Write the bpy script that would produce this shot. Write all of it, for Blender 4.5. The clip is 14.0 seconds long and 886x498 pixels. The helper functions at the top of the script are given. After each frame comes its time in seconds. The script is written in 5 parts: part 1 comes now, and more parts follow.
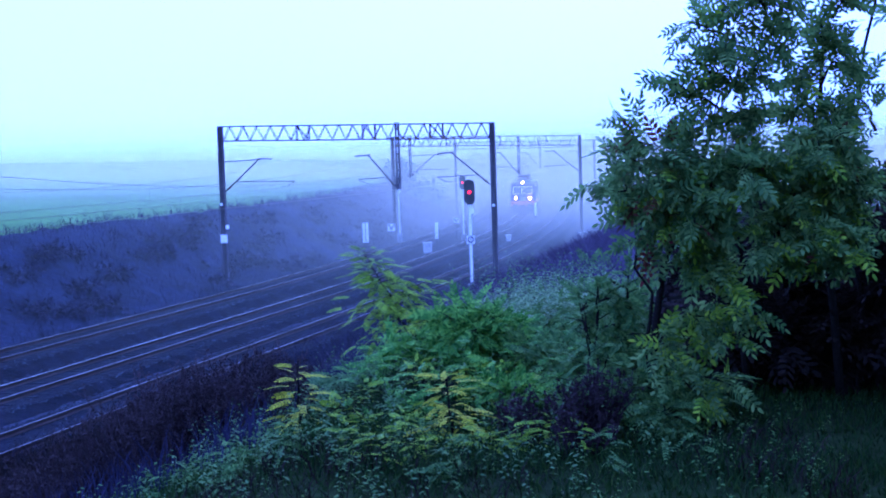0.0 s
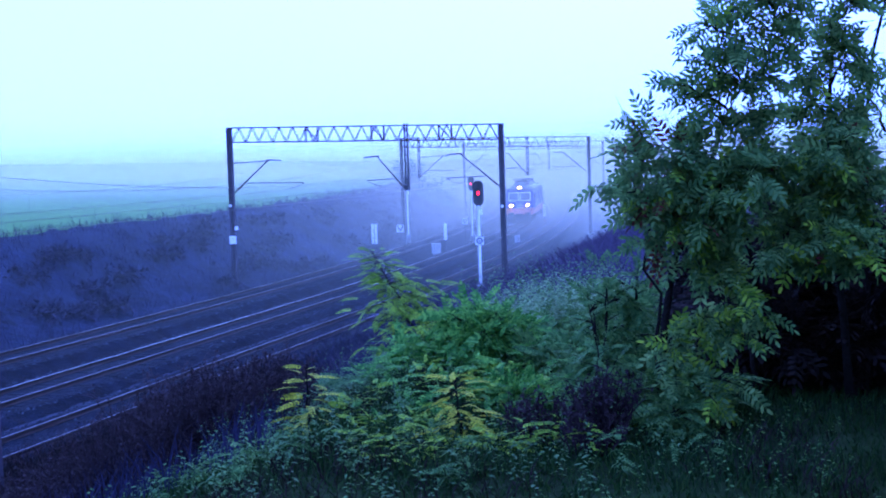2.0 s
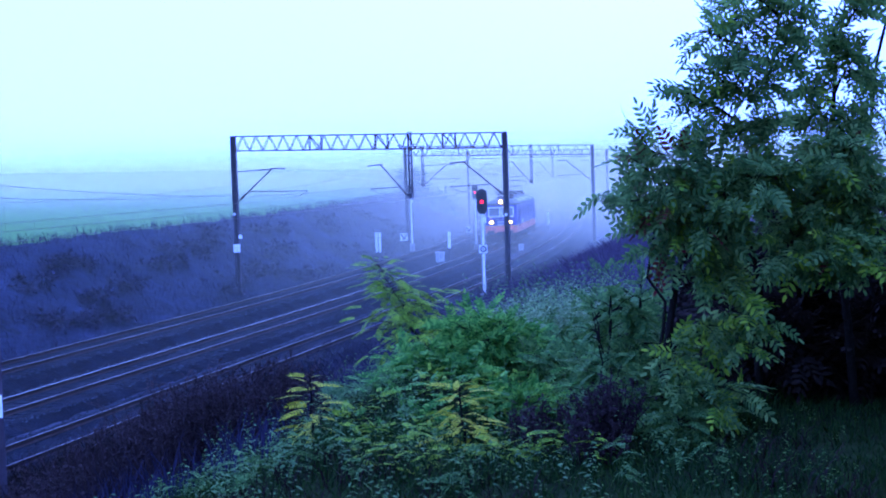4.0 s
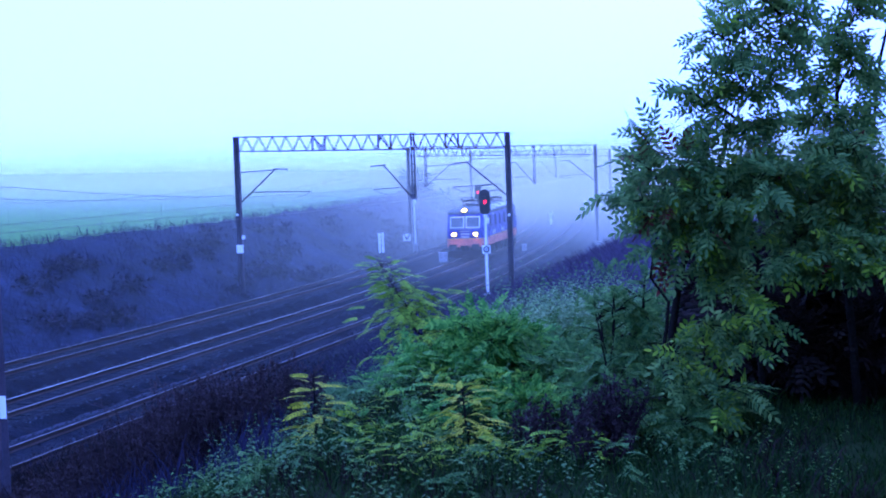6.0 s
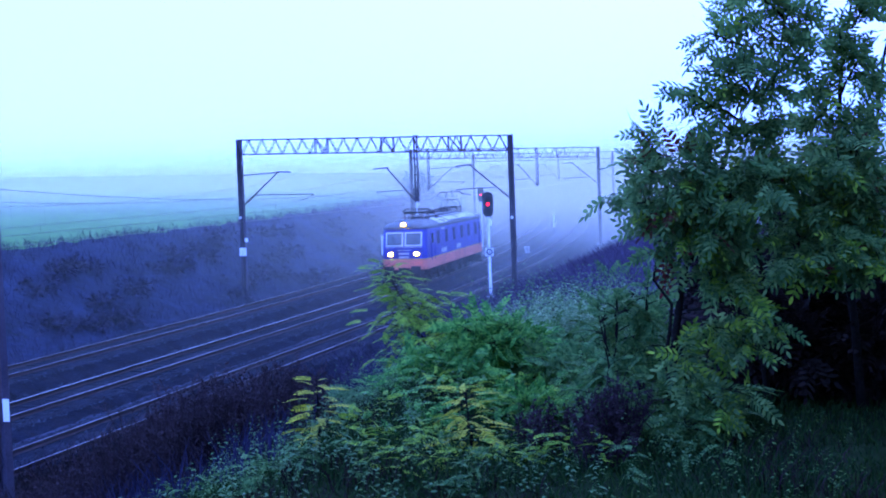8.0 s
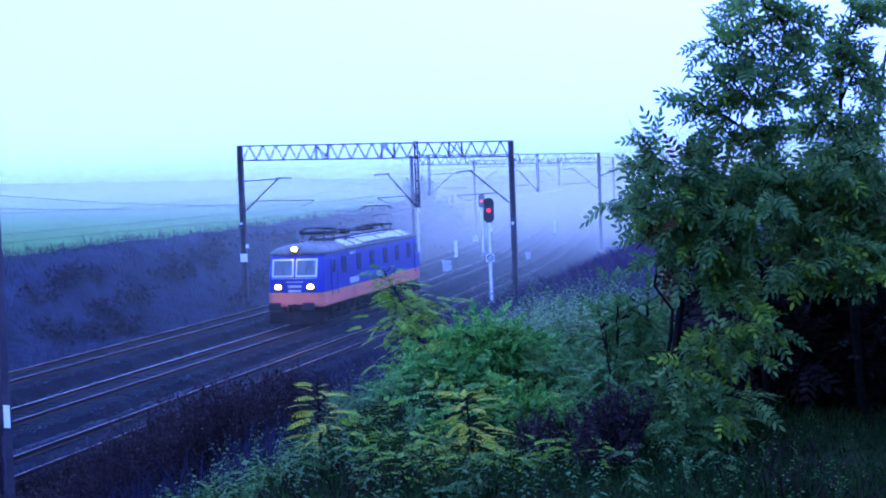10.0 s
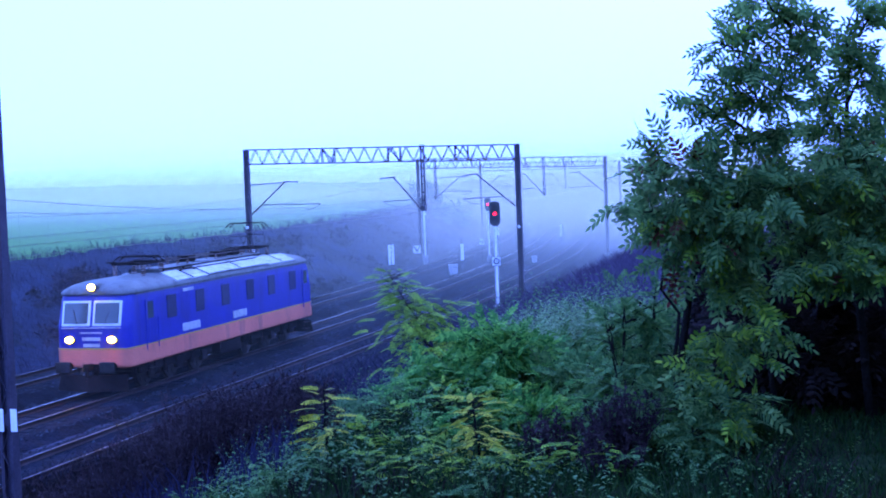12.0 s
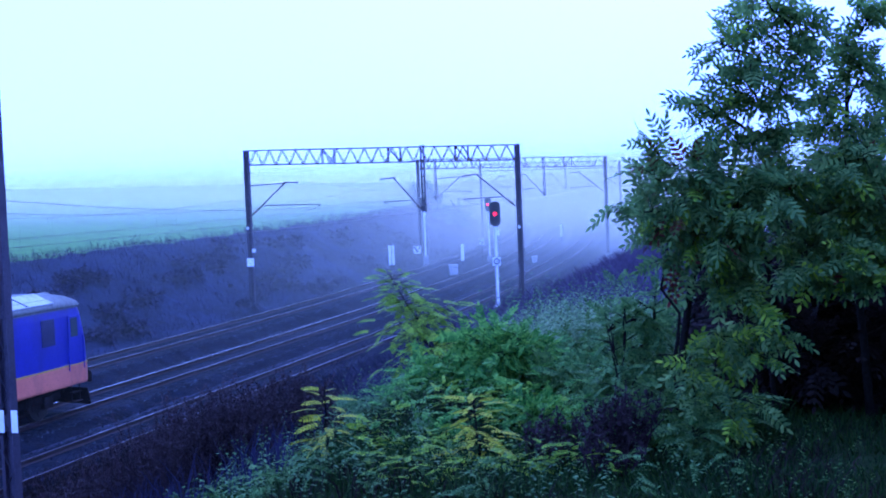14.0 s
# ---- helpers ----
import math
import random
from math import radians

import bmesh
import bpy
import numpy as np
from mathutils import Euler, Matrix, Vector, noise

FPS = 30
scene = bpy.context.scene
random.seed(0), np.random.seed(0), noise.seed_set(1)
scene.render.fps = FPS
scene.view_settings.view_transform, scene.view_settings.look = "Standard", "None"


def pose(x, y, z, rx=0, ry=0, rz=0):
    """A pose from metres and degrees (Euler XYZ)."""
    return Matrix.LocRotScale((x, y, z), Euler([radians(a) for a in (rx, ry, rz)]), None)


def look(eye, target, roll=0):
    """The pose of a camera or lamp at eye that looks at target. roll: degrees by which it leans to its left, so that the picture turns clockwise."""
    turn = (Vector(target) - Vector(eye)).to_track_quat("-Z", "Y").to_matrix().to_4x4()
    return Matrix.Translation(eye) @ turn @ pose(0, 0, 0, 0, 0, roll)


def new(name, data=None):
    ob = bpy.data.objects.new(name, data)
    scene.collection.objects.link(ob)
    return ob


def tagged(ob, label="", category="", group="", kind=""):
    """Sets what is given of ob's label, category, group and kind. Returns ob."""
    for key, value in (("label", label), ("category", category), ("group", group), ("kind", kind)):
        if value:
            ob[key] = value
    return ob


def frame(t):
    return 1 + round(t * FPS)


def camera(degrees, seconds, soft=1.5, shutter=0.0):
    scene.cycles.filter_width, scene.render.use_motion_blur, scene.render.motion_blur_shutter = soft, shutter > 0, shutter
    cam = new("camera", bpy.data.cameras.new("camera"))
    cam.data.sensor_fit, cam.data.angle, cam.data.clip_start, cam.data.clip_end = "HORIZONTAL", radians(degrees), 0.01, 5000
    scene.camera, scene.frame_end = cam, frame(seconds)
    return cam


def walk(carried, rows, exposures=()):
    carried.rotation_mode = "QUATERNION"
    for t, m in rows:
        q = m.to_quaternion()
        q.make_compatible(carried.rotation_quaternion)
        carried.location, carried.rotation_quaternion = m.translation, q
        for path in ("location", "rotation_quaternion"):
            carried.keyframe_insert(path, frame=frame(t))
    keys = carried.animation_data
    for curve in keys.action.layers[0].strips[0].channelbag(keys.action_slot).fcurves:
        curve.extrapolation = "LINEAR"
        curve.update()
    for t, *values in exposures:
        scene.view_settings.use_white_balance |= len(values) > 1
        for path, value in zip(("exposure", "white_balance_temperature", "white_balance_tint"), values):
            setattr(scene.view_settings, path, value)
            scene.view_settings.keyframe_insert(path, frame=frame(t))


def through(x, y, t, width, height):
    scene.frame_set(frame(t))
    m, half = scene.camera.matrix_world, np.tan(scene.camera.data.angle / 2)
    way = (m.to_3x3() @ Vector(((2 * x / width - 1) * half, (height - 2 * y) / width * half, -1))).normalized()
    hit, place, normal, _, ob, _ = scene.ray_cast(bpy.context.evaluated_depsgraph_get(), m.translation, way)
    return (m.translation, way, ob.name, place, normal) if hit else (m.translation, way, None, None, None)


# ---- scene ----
# ---------------------------------------------------------------- camera
EYE = 7.21                       # metres above the top of the rails
cam = camera(36.0, 14.0, soft=1.9)
ROWS = [  # seconds, yaw, pitch, lean
    (0.0, -1.058, -3.849, -1.834), (0.5, -0.945, -3.980, -1.788), (1.0, -0.910, -3.778, -1.765),
    (1.5, -0.730, -3.846, -1.833), (2.0, -0.691, -3.790, -1.880), (2.5, -0.580, -3.373, -1.792),
    (3.0, -0.592, -3.483, -1.822), (5.5, -0.439, -3.341, -2.017), (6.0, -0.414, -3.414, -2.000),
    (6.5, -0.434, -3.487, -2.030), (7.0, -0.448, -3.272, -1.972), (7.5, -0.355, -3.186, -2.100),
    (8.0, -0.292, -3.302, -2.072), (10.5, -0.241, -3.023, -2.138), (11.0, -0.215, -3.210, -2.318),
    (11.5, -0.109, -3.119, -2.174), (12.0, -0.011, -2.896, -2.197), (12.5, 0.030, -2.852, -2.305),
    (13.0, 0.046, -2.978, -2.335), (13.5, 0.024, -3.018, -2.271), (14.0, 0.000, -2.881, -2.320),
]
walk(cam, [(t, pose(0, 0, EYE, 0, 0, yaw) @ pose(0, 0, 0, 90 + pitch) @ pose(0, 0, 0, 0, 0, lean)) for t, yaw, pitch, lean in ROWS])

# ---------------------------------------------------------------- sky and light: a foggy, overcast morning
SKY_LIGHT = (0.77, 1.55, 6.4)
world = bpy.data.worlds.new("sky")
scene.world = world
world.use_nodes = True
wn, wl = world.node_tree.nodes, world.node_tree.links
wn.clear()
w_out = wn.new("ShaderNodeOutputWorld")
w_bg = wn.new("ShaderNodeBackground")
w_mix = wn.new("ShaderNodeMix")
w_mix.data_type = "RGBA"
w_sky = wn.new("ShaderNodeTexSky")
w_sky.sky_type = "NISHITA"
w_sky.sun_disc = False
w_sky.sun_elevation, w_sky.sun_rotation = radians(35), radians(20)
w_sky.air_density, w_sky.dust_density = 2.0, 6.0
w_dim = wn.new("ShaderNodeVectorMath")
w_dim.operation = "SCALE"
w_dim.inputs["Scale"].default_value = 0.08
wl.new(w_sky.outputs[0], w_dim.inputs[0])
wl.new(w_dim.outputs[0], w_mix.inputs["A"])
w_mix.inputs["B"].default_value = (*SKY_LIGHT, 1)
w_mix.inputs["Factor"].default_value = 0.88
wl.new(w_mix.outputs["Result"], w_bg.inputs["Color"])
w_bg.inputs["Strength"].default_value = 1.0
wl.new(w_bg.outputs[0], w_out.inputs[0])

sun_data = bpy.data.lights.new("sun", "SUN")
sun_data.energy, sun_data.angle, sun_data.color = 0.5, radians(30), (0.6, 0.8, 1.0)
sun = new("sun", sun_data)
sun.matrix_basis = look((20, 60, 60), (0, 20, 0))
scene.cycles.transparent_max_bounces = 64


# ---------------------------------------------------------------- materials
def principled(name):
    m = bpy.data.materials.new(name)
    m.use_nodes = True
    n = m.node_tree.nodes
    return m, n, m.node_tree.links, n["Principled BSDF"]


def mat(name, a, b, rough=0.8, metal=0.0, scale=3.0, fine=40.0, bump=0.3, dist=0.01, island=0.0, spec=0.3, stain=None):
    """Two colours mixed by coarse and fine noise, with relief; island: brightness spread between separate pieces."""
    m, n, l, p = principled(name)
    co = n.new("ShaderNodeTexCoord")
    n1, n2 = n.new("ShaderNodeTexNoise"), n.new("ShaderNodeTexNoise")
    n1.inputs["Scale"].default_value, n1.inputs["Detail"].default_value = scale, 5
    n2.inputs["Scale"].default_value, n2.inputs["Detail"].default_value = fine, 4
    l.new(co.outputs["Object"], n1.inputs["Vector"])
    l.new(co.outputs["Object"], n2.inputs["Vector"])
    add = n.new("ShaderNodeMath")
    add.operation = "ADD"
    l.new(n1.outputs[0], add.inputs[0])
    l.new(n2.outputs[0], add.inputs[1])
    ramp = n.new("ShaderNodeMapRange")
    ramp.inputs["From Min"].default_value, ramp.inputs["From Max"].default_value = 0.72, 1.28
    l.new(add.outputs[0], ramp.inputs["Value"])
    mix = n.new("ShaderNodeMix")
    mix.data_type = "RGBA"
    mix.inputs["A"].default_value, mix.inputs["B"].default_value = (*a, 1), (*b, 1)
    l.new(ramp.outputs[0], mix.inputs["Factor"])
    colour = mix.outputs["Result"]
    if stain:
        n3 = n.new("ShaderNodeTexNoise")
        n3.inputs["Scale"].default_value, n3.inputs["Detail"].default_value = scale * 0.7, 8
        mp = n.new("ShaderNodeMapping")
        mp.inputs["Scale"].default_value = (2.5, 2.5, 0.45)
        l.new(co.outputs["Object"], mp.inputs["Vector"])
        l.new(mp.outputs[0], n3.inputs["Vector"])
        r3 = n.new("ShaderNodeMapRange")
        r3.inputs["From Min"].default_value, r3.inputs["From Max"].default_value = 0.5, 0.75
        r3.inputs["To Max"].default_value = 0.7
        l.new(n3.outputs[0], r3.inputs["Value"])
        m3 = n.new("ShaderNodeMix")
        m3.data_type = "RGBA"
        m3.inputs["B"].default_value = (*stain, 1)
        l.new(r3.outputs[0], m3.inputs["Factor"])
        l.new(colour, m3.inputs["A"])
        colour = m3.outputs["Result"]
    if island:
        geo = n.new("ShaderNodeNewGeometry")
        hsv = n.new("ShaderNodeHueSaturation")
        r4 = n.new("ShaderNodeMapRange")
        r4.inputs["To Min"].default_value, r4.inputs["To Max"].default_value = 1 - island, 1 + island
        l.new(geo.outputs["Random Per Island"], r4.inputs["Value"])
        l.new(r4.outputs[0], hsv.inputs["Value"])
        r5 = n.new("ShaderNodeMapRange")
        r5.inputs["To Min"].default_value, r5.inputs["To Max"].default_value = 0.5 + 0.05 * island, 0.5 - 0.05 * island
        l.new(geo.outputs["Random Per Island"], r5.inputs["Value"])
        l.new(r5.outputs[0], hsv.inputs["Hue"])
        l.new(colour, hsv.inputs["Color"])
        colour = hsv.outputs[0]
    l.new(colour, p.inputs["Base Color"])
    p.inputs["Roughness"].default_value, p.inputs["Metallic"].default_value = rough, metal
    p.inputs["Specular IOR Level"].default_value = spec
    if bump:
        bp = n.new("ShaderNodeBump")
        bp.inputs["Strength"].default_value, bp.inputs["Distance"].default_value = bump, dist
        l.new(add.outputs[0], bp.inputs["Height"])
        l.new(bp.outputs[0], p.inputs["Normal"])
    return m


def glow(name, colour, strength):
    m, n, l, p = principled(name)
    p.inputs["Base Color"].default_value = (*colour, 1)
    p.inputs["Emission Color"].default_value = (*colour, 1)
    p.inputs["Emission Strength"].default_value = strength
    return m


def leaf_mat(name, a, b, island=0.45, through=0.35):
    m = mat(name, a, b, 0.55, scale=2.0, fine=25, bump=0.15, dist=0.002, island=island, spec=0.05)
    n, l = m.node_tree.nodes, m.node_tree.links
    p = n["Principled BSDF"]
    tr = n.new("ShaderNodeBsdfTranslucent")
    l.new(p.inputs["Base Color"].links[0].from_socket, tr.inputs["Color"])
    mx = n.new("ShaderNodeMixShader")
    mx.inputs[0].default_value = through
    l.new(p.outputs[0], mx.inputs[1])
    l.new(tr.outputs[0], mx.inputs[2])
    l.new(mx.outputs[0], n["Material Output"].inputs["Surface"])
    return m


# dark soil; the blue haze over the bank is put into its colour
M_SOIL = mat("haze_blue_undergrowth_soil", (0.0038, 0.0069, 0.0136), (0.0216, 0.0289, 0.0596), 0.95, scale=0.22, fine=2.6, bump=0.8, dist=0.08, spec=0.03)
# green verge ground, its colour kept near black for the trees' shade
M_VERGE = mat("shade_dark_verge", (0.006, 0.010, 0.004), (0.022, 0.040, 0.012), 0.95, scale=0.8, fine=9, bump=0.8, dist=0.05, spec=0.03)
M_FIELD = mat("young_green_crop", (0.07, 0.17, 0.04), (0.11, 0.23, 0.05), 0.9, scale=0.05, fine=0.9, bump=0.5, dist=0.05, spec=0.03)
# track bed: the blue of the fog over it is put into these colours
M_BALLAST = mat("fog_blue_ballast", (0.0029, 0.0041, 0.0072), (0.0114, 0.0155, 0.0266), 0.9, scale=0.9, fine=14, bump=1.0, dist=0.06, spec=0.05, stain=(0.012, 0.010, 0.011))
M_CINDER = mat("fog_blue_cinders", (0.0102, 0.0103, 0.0173), (0.0442, 0.0474, 0.0734), 0.95, scale=0.9, fine=9, bump=0.8, dist=0.04, spec=0.05, stain=(0.014, 0.012, 0.016))
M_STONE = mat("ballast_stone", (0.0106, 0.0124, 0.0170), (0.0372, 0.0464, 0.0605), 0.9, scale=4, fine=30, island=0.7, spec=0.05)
M_RAIL = mat("rusty_rail", (0.016, 0.010, 0.010), (0.036, 0.020, 0.020), 0.75, 0.2, scale=2, fine=30, dist=0.003)
M_RAILTOP = mat("polished_rail_head", (0.22, 0.21, 0.21), (0.42, 0.40, 0.40), 0.34, 1.0, scale=1.5, fine=20, bump=0.05, dist=0.001)
M_RAILDULL = mat("glintless_rail_head", (0.08, 0.07, 0.075), (0.24, 0.21, 0.22), 0.45, 0.9, scale=0.4, fine=12, bump=0.05, dist=0.001)
M_RAILRUST = mat("rust_filmed_rail_head", (0.03, 0.025, 0.028), (0.17, 0.15, 0.16), 0.5, 0.7, scale=0.25, fine=3, bump=0.05, dist=0.001)
# sleepers carry the same blue fog tint in their colour
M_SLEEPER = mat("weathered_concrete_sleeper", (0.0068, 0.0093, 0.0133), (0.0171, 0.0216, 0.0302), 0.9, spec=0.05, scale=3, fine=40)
M_STEEL = mat("dull_painted_steel", (0.026, 0.023, 0.034), (0.058, 0.047, 0.066), 0.7, 0.1, scale=1.2, fine=18, stain=(0.05, 0.026, 0.02))
M_WIRE = mat("dark_copper_wire", (0.05, 0.04, 0.04), (0.09, 0.07, 0.06), 0.6, 0.5, scale=3, fine=20, bump=0)
M_WHITE = mat("white_enamel", (0.78, 0.78, 0.78), (0.90, 0.90, 0.90), 0.5, scale=3, fine=30, bump=0.1, dist=0.002, stain=(0.62, 0.60, 0.56))
M_GREYBOX = mat("grey_cabinet_paint", (0.36, 0.37, 0.38), (0.5, 0.5, 0.5), 0.6, scale=2, fine=25, bump=0.1, stain=(0.25, 0.22, 0.2))
M_BLACK = mat("matt_black_paint", (0.012, 0.012, 0.014), (0.03, 0.03, 0.032), 0.6, scale=4, fine=40, bump=0.1)
M_CERAMIC = mat("brown_porcelain", (0.10, 0.05, 0.03), (0.16, 0.08, 0.05), 0.3, scale=3, fine=20, bump=0)
M_CONCRETE = mat("grey_concrete", (0.2, 0.2, 0.19), (0.36, 0.35, 0.33), 0.9, scale=2, fine=30)
M_RED = glow("red_signal_light", (1.0, 0.004, 0.02), 10.0)
M_HEAD = glow("warm_headlight", (1.0, 0.46, 0.02), 220.0)
M_BLUE = mat("glossy_blue_paint", (0.007, 0.014, 0.20), (0.012, 0.022, 0.27), 0.38, scale=0.8, fine=12, bump=0.06, dist=0.004, spec=0.4, stain=(0.010, 0.012, 0.10))
M_ORANGE = mat("dusty_orange_paint", (0.66, 0.145, 0.085), (0.80, 0.195, 0.11), 0.5, scale=0.9, fine=14, bump=0.06, dist=0.004, spec=0.4, stain=(0.25, 0.07, 0.05))
M_LINE = mat("yellow_line_paint", (0.5, 0.28, 0.03), (0.62, 0.36, 0.04), 0.5, scale=1, fine=14, bump=0.05)
M_ROOF = mat("grey_roof_paint", (0.075, 0.085, 0.08), (0.15, 0.155, 0.145), 0.6, scale=1.6, fine=14, bump=0.1, dist=0.004, stain=(0.035, 0.032, 0.03))
M_PANEL = mat("pale_roof_panel", (0.32, 0.33, 0.33), (0.52, 0.53, 0.53), 0.45, scale=1.8, fine=16, bump=0.08, dist=0.004, stain=(0.12, 0.11, 0.10))
M_UNDER = mat("sooty_underframe", (0.008, 0.006, 0.006), (0.02, 0.014, 0.014), 0.8, spec=0.08, scale=2, fine=20)
M_WHEEL = mat("steel_wheel", (0.018, 0.015, 0.014), (0.045, 0.038, 0.034), 0.6, 0.4, scale=3, fine=20)
M_CREAM = mat("cream_window_surround", (0.60, 0.62, 0.58), (0.74, 0.75, 0.70), 0.5, scale=2, fine=20, bump=0.05, stain=(0.36, 0.34, 0.31))
M_GLASS, _n, _l, _p = principled("cab_glass")
_p.inputs["Base Color"].default_value = (0.05, 0.07, 0.07, 1)
_p.inputs["Roughness"].default_value, _p.inputs["Specular IOR Level"].default_value = 0.06, 0.9
M_LOUVRE = mat("dark_louvre", (0.014, 0.018, 0.05), (0.025, 0.03, 0.08), 0.6, scale=3, fine=30)
M_BARK = mat("dark_furrowed_bark", (0.008, 0.007, 0.006), (0.022, 0.018, 0.014), 0.95, scale=6, fine=40, bump=0.8, dist=0.02, spec=0.03)
M_LEAF = leaf_mat("robinia_leaf", (0.10, 0.21, 0.065), (0.17, 0.30, 0.085), 0.5, 0.55)
# darker copy of the robinia leaf, with shade put into its colour
M_LEAF_SHADED = leaf_mat("shaded_robinia_leaf", (0.058, 0.150, 0.042), (0.110, 0.225, 0.060))
M_LEAF_GREEN = leaf_mat("fresh_green_leaf", (0.055, 0.20, 0.036), (0.13, 0.34, 0.060), 0.55)
M_LEAF_YELLOW = leaf_mat("yellowing_leaf", (0.34, 0.36, 0.03), (0.50, 0.48, 0.05), 0.35)
M_LEAF_OLIVE = leaf_mat("olive_leaf", (0.135, 0.27, 0.028), (0.25, 0.39, 0.042))
M_LEAF_RED = leaf_mat("reddish_autumn_leaf", (0.09, 0.022, 0.018), (0.14, 0.04, 0.025), 0.4)
M_WEED = leaf_mat("grey_green_weed", (0.060, 0.145, 0.050), (0.115, 0.215, 0.075), 0.3)
M_PALE = leaf_mat("pale_green_weed", (0.16, 0.25, 0.11), (0.24, 0.36, 0.16), 0.35)
# dry weeds tinted blue, with the bank's haze mixed into their colour
M_DRY = leaf_mat("dry_haze_blue_weed", (0.0163, 0.0155, 0.0325), (0.0343, 0.0309, 0.0608), 0.35, 0.15)
M_DEAD = leaf_mat("dead_brown_stalk", (0.022, 0.014, 0.015), (0.050, 0.031, 0.032), 0.4, 0.15)
# withered brown, lowered further to carry the deep shade behind the tree
M_WITHER_SHADE = leaf_mat("shade_dark_withered_leaf", (0.012, 0.009, 0.008), (0.032, 0.021, 0.016), 0.5, 0.15)
# brush made paler and more purple to carry the haze on the slope
M_HAZE_BRUSH = leaf_mat("hazy_purple_brush", (0.055, 0.044, 0.070), (0.10, 0.078, 0.118), 0.4, 0.2)
# grass darker than its own tone; the verge's shade is in the colour
M_GRASS = leaf_mat("shade_dark_grass", (0.010, 0.034, 0.009), (0.026, 0.068, 0.015), 0.6)

# drifting ground fog: thin water haze, thicker further off and near the ground


def fog_mat(alpha, whiten):
    """A veil; colour 0 bluish to 1 white, standing in for brighter light far off."""
    m = bpy.data.materials.new("fog_haze")
    m.use_nodes = True
    n, l = m.node_tree.nodes, m.node_tree.links
    n.clear()
    out, mx = n.new("ShaderNodeOutputMaterial"), n.new("ShaderNodeMixShader")
    tp, df, tl, half = (n.new(k) for k in ("ShaderNodeBsdfTransparent", "ShaderNodeBsdfDiffuse", "ShaderNodeBsdfTranslucent", "ShaderNodeMixShader"))
    for b in (df, tl):
        b.inputs["Color"].default_value = (0.70 + 0.28 * whiten, 0.76 + 0.10 * whiten, 0.64 - 0.04 * whiten, 1)
    half.inputs[0].default_value = 0.5
    l.new(df.outputs[0], half.inputs[1])
    l.new(tl.outputs[0], half.inputs[2])
    co, sep = n.new("ShaderNodeTexCoord"), n.new("ShaderNodeSeparateXYZ")
    l.new(co.outputs["Object"], sep.inputs[0])
    fall = n.new("ShaderNodeMapRange")
    fall.interpolation_type = "SMOOTHSTEP"
    for k, v in (("From Min", 0.5), ("From Max", 14.0), ("To Min", 1.0), ("To Max", 0.0)):
        fall.inputs[k].default_value = v
    l.new(sep.outputs["Z"], fall.inputs["Value"])
    ns = n.new("ShaderNodeTexNoise")
    ns.inputs["Scale"].default_value, ns.inputs["Detail"].default_value = 0.06, 3
    l.new(co.outputs["Object"], ns.inputs["Vector"])
    nr = n.new("ShaderNodeMapRange")
    for k, v in (("From Min", 0.3), ("From Max", 0.7), ("To Min", 0.6 * alpha), ("To Max", 1.4 * alpha)):
        nr.inputs[k].default_value = v
    l.new(ns.outputs[0], nr.inputs["Value"])
    mul = n.new("ShaderNodeMath")
    mul.operation = "MULTIPLY"
    l.new(fall.outputs[0], mul.inputs[0])
    l.new(nr.outputs[0], mul.inputs[1])
    l.new(mul.outputs[0], mx.inputs[0])
    l.new(tp.outputs[0], mx.inputs[1])
    l.new(half.outputs[0], mx.inputs[2])
    l.new(mx.outputs[0], out.inputs["Surface"])
    return m


# ---------------------------------------------------------------- mesh helpers
def mesh_from(name, bm, material):
    me = bpy.data.meshes.new(name)
    bm.to_mesh(me)
    bm.free()
    me.materials.append(material)
    return me


def part(name, bm, material, parent, label="", smooth=False):
    """Links a bmesh as one mesh object under a thing or a part."""
    me = mesh_from(name, bm, material)
    if smooth:
        me.polygons.foreach_set("use_smooth", [True] * len(me.polygons))
    ob = new(name, me)
    ob.parent = parent
    if label:
        tagged(ob, label)
    return ob


def thing(name, m, label, category, group="", kind=""):
    ob = new(name)
    ob.empty_display_size = 0.2
    ob.matrix_basis = m
    return tagged(ob, label, category, group, kind)


def box(bm, c, size, m=None, bevel=0.0):
    x, y, z = (v / 2 for v in size)
    made = bmesh.ops.create_cube(bm, size=1)
    t = Matrix.Translation(c) @ Matrix.Diagonal((2 * x, 2 * y, 2 * z, 1))
    if m is not None:
        t = m @ t
    bmesh.ops.transform(bm, matrix=t, verts=made["verts"])
    if bevel:
        es = list({e for v in made["verts"] for e in v.link_edges})
        bmesh.ops.bevel(bm, geom=es, offset=bevel, segments=2, affect="EDGES", profile=0.5)
    return bm


def bar(bm, a, b, w, h=None, up=(0, 0, 1)):
    """A straight bar of rectangular section from a to b."""
    a, b = Vector(a), Vector(b)
    d = b - a
    if d.length < 1e-6:
        return bm
    x = d.normalized()
    u = Vector(up)
    if abs(x.dot(u)) > 0.98:
        u = Vector((1, 0, 0))
    y = u.cross(x).normalized()
    z = x.cross(y)
    h = h or w
    vs = []
    for e in (a, b):
        for sy, sz in ((-1, -1), (1, -1), (1, 1), (-1, 1)):
            vs.append(bm.verts.new(e + y * (sy * w / 2) + z * (sz * h / 2)))
    for f in ((0, 3, 2, 1), (4, 5, 6, 7), (0, 1, 5, 4), (1, 2, 6, 5), (2, 3, 7, 6), (3, 0, 4, 7)):
        bm.faces.new([vs[i] for i in f])
    return bm


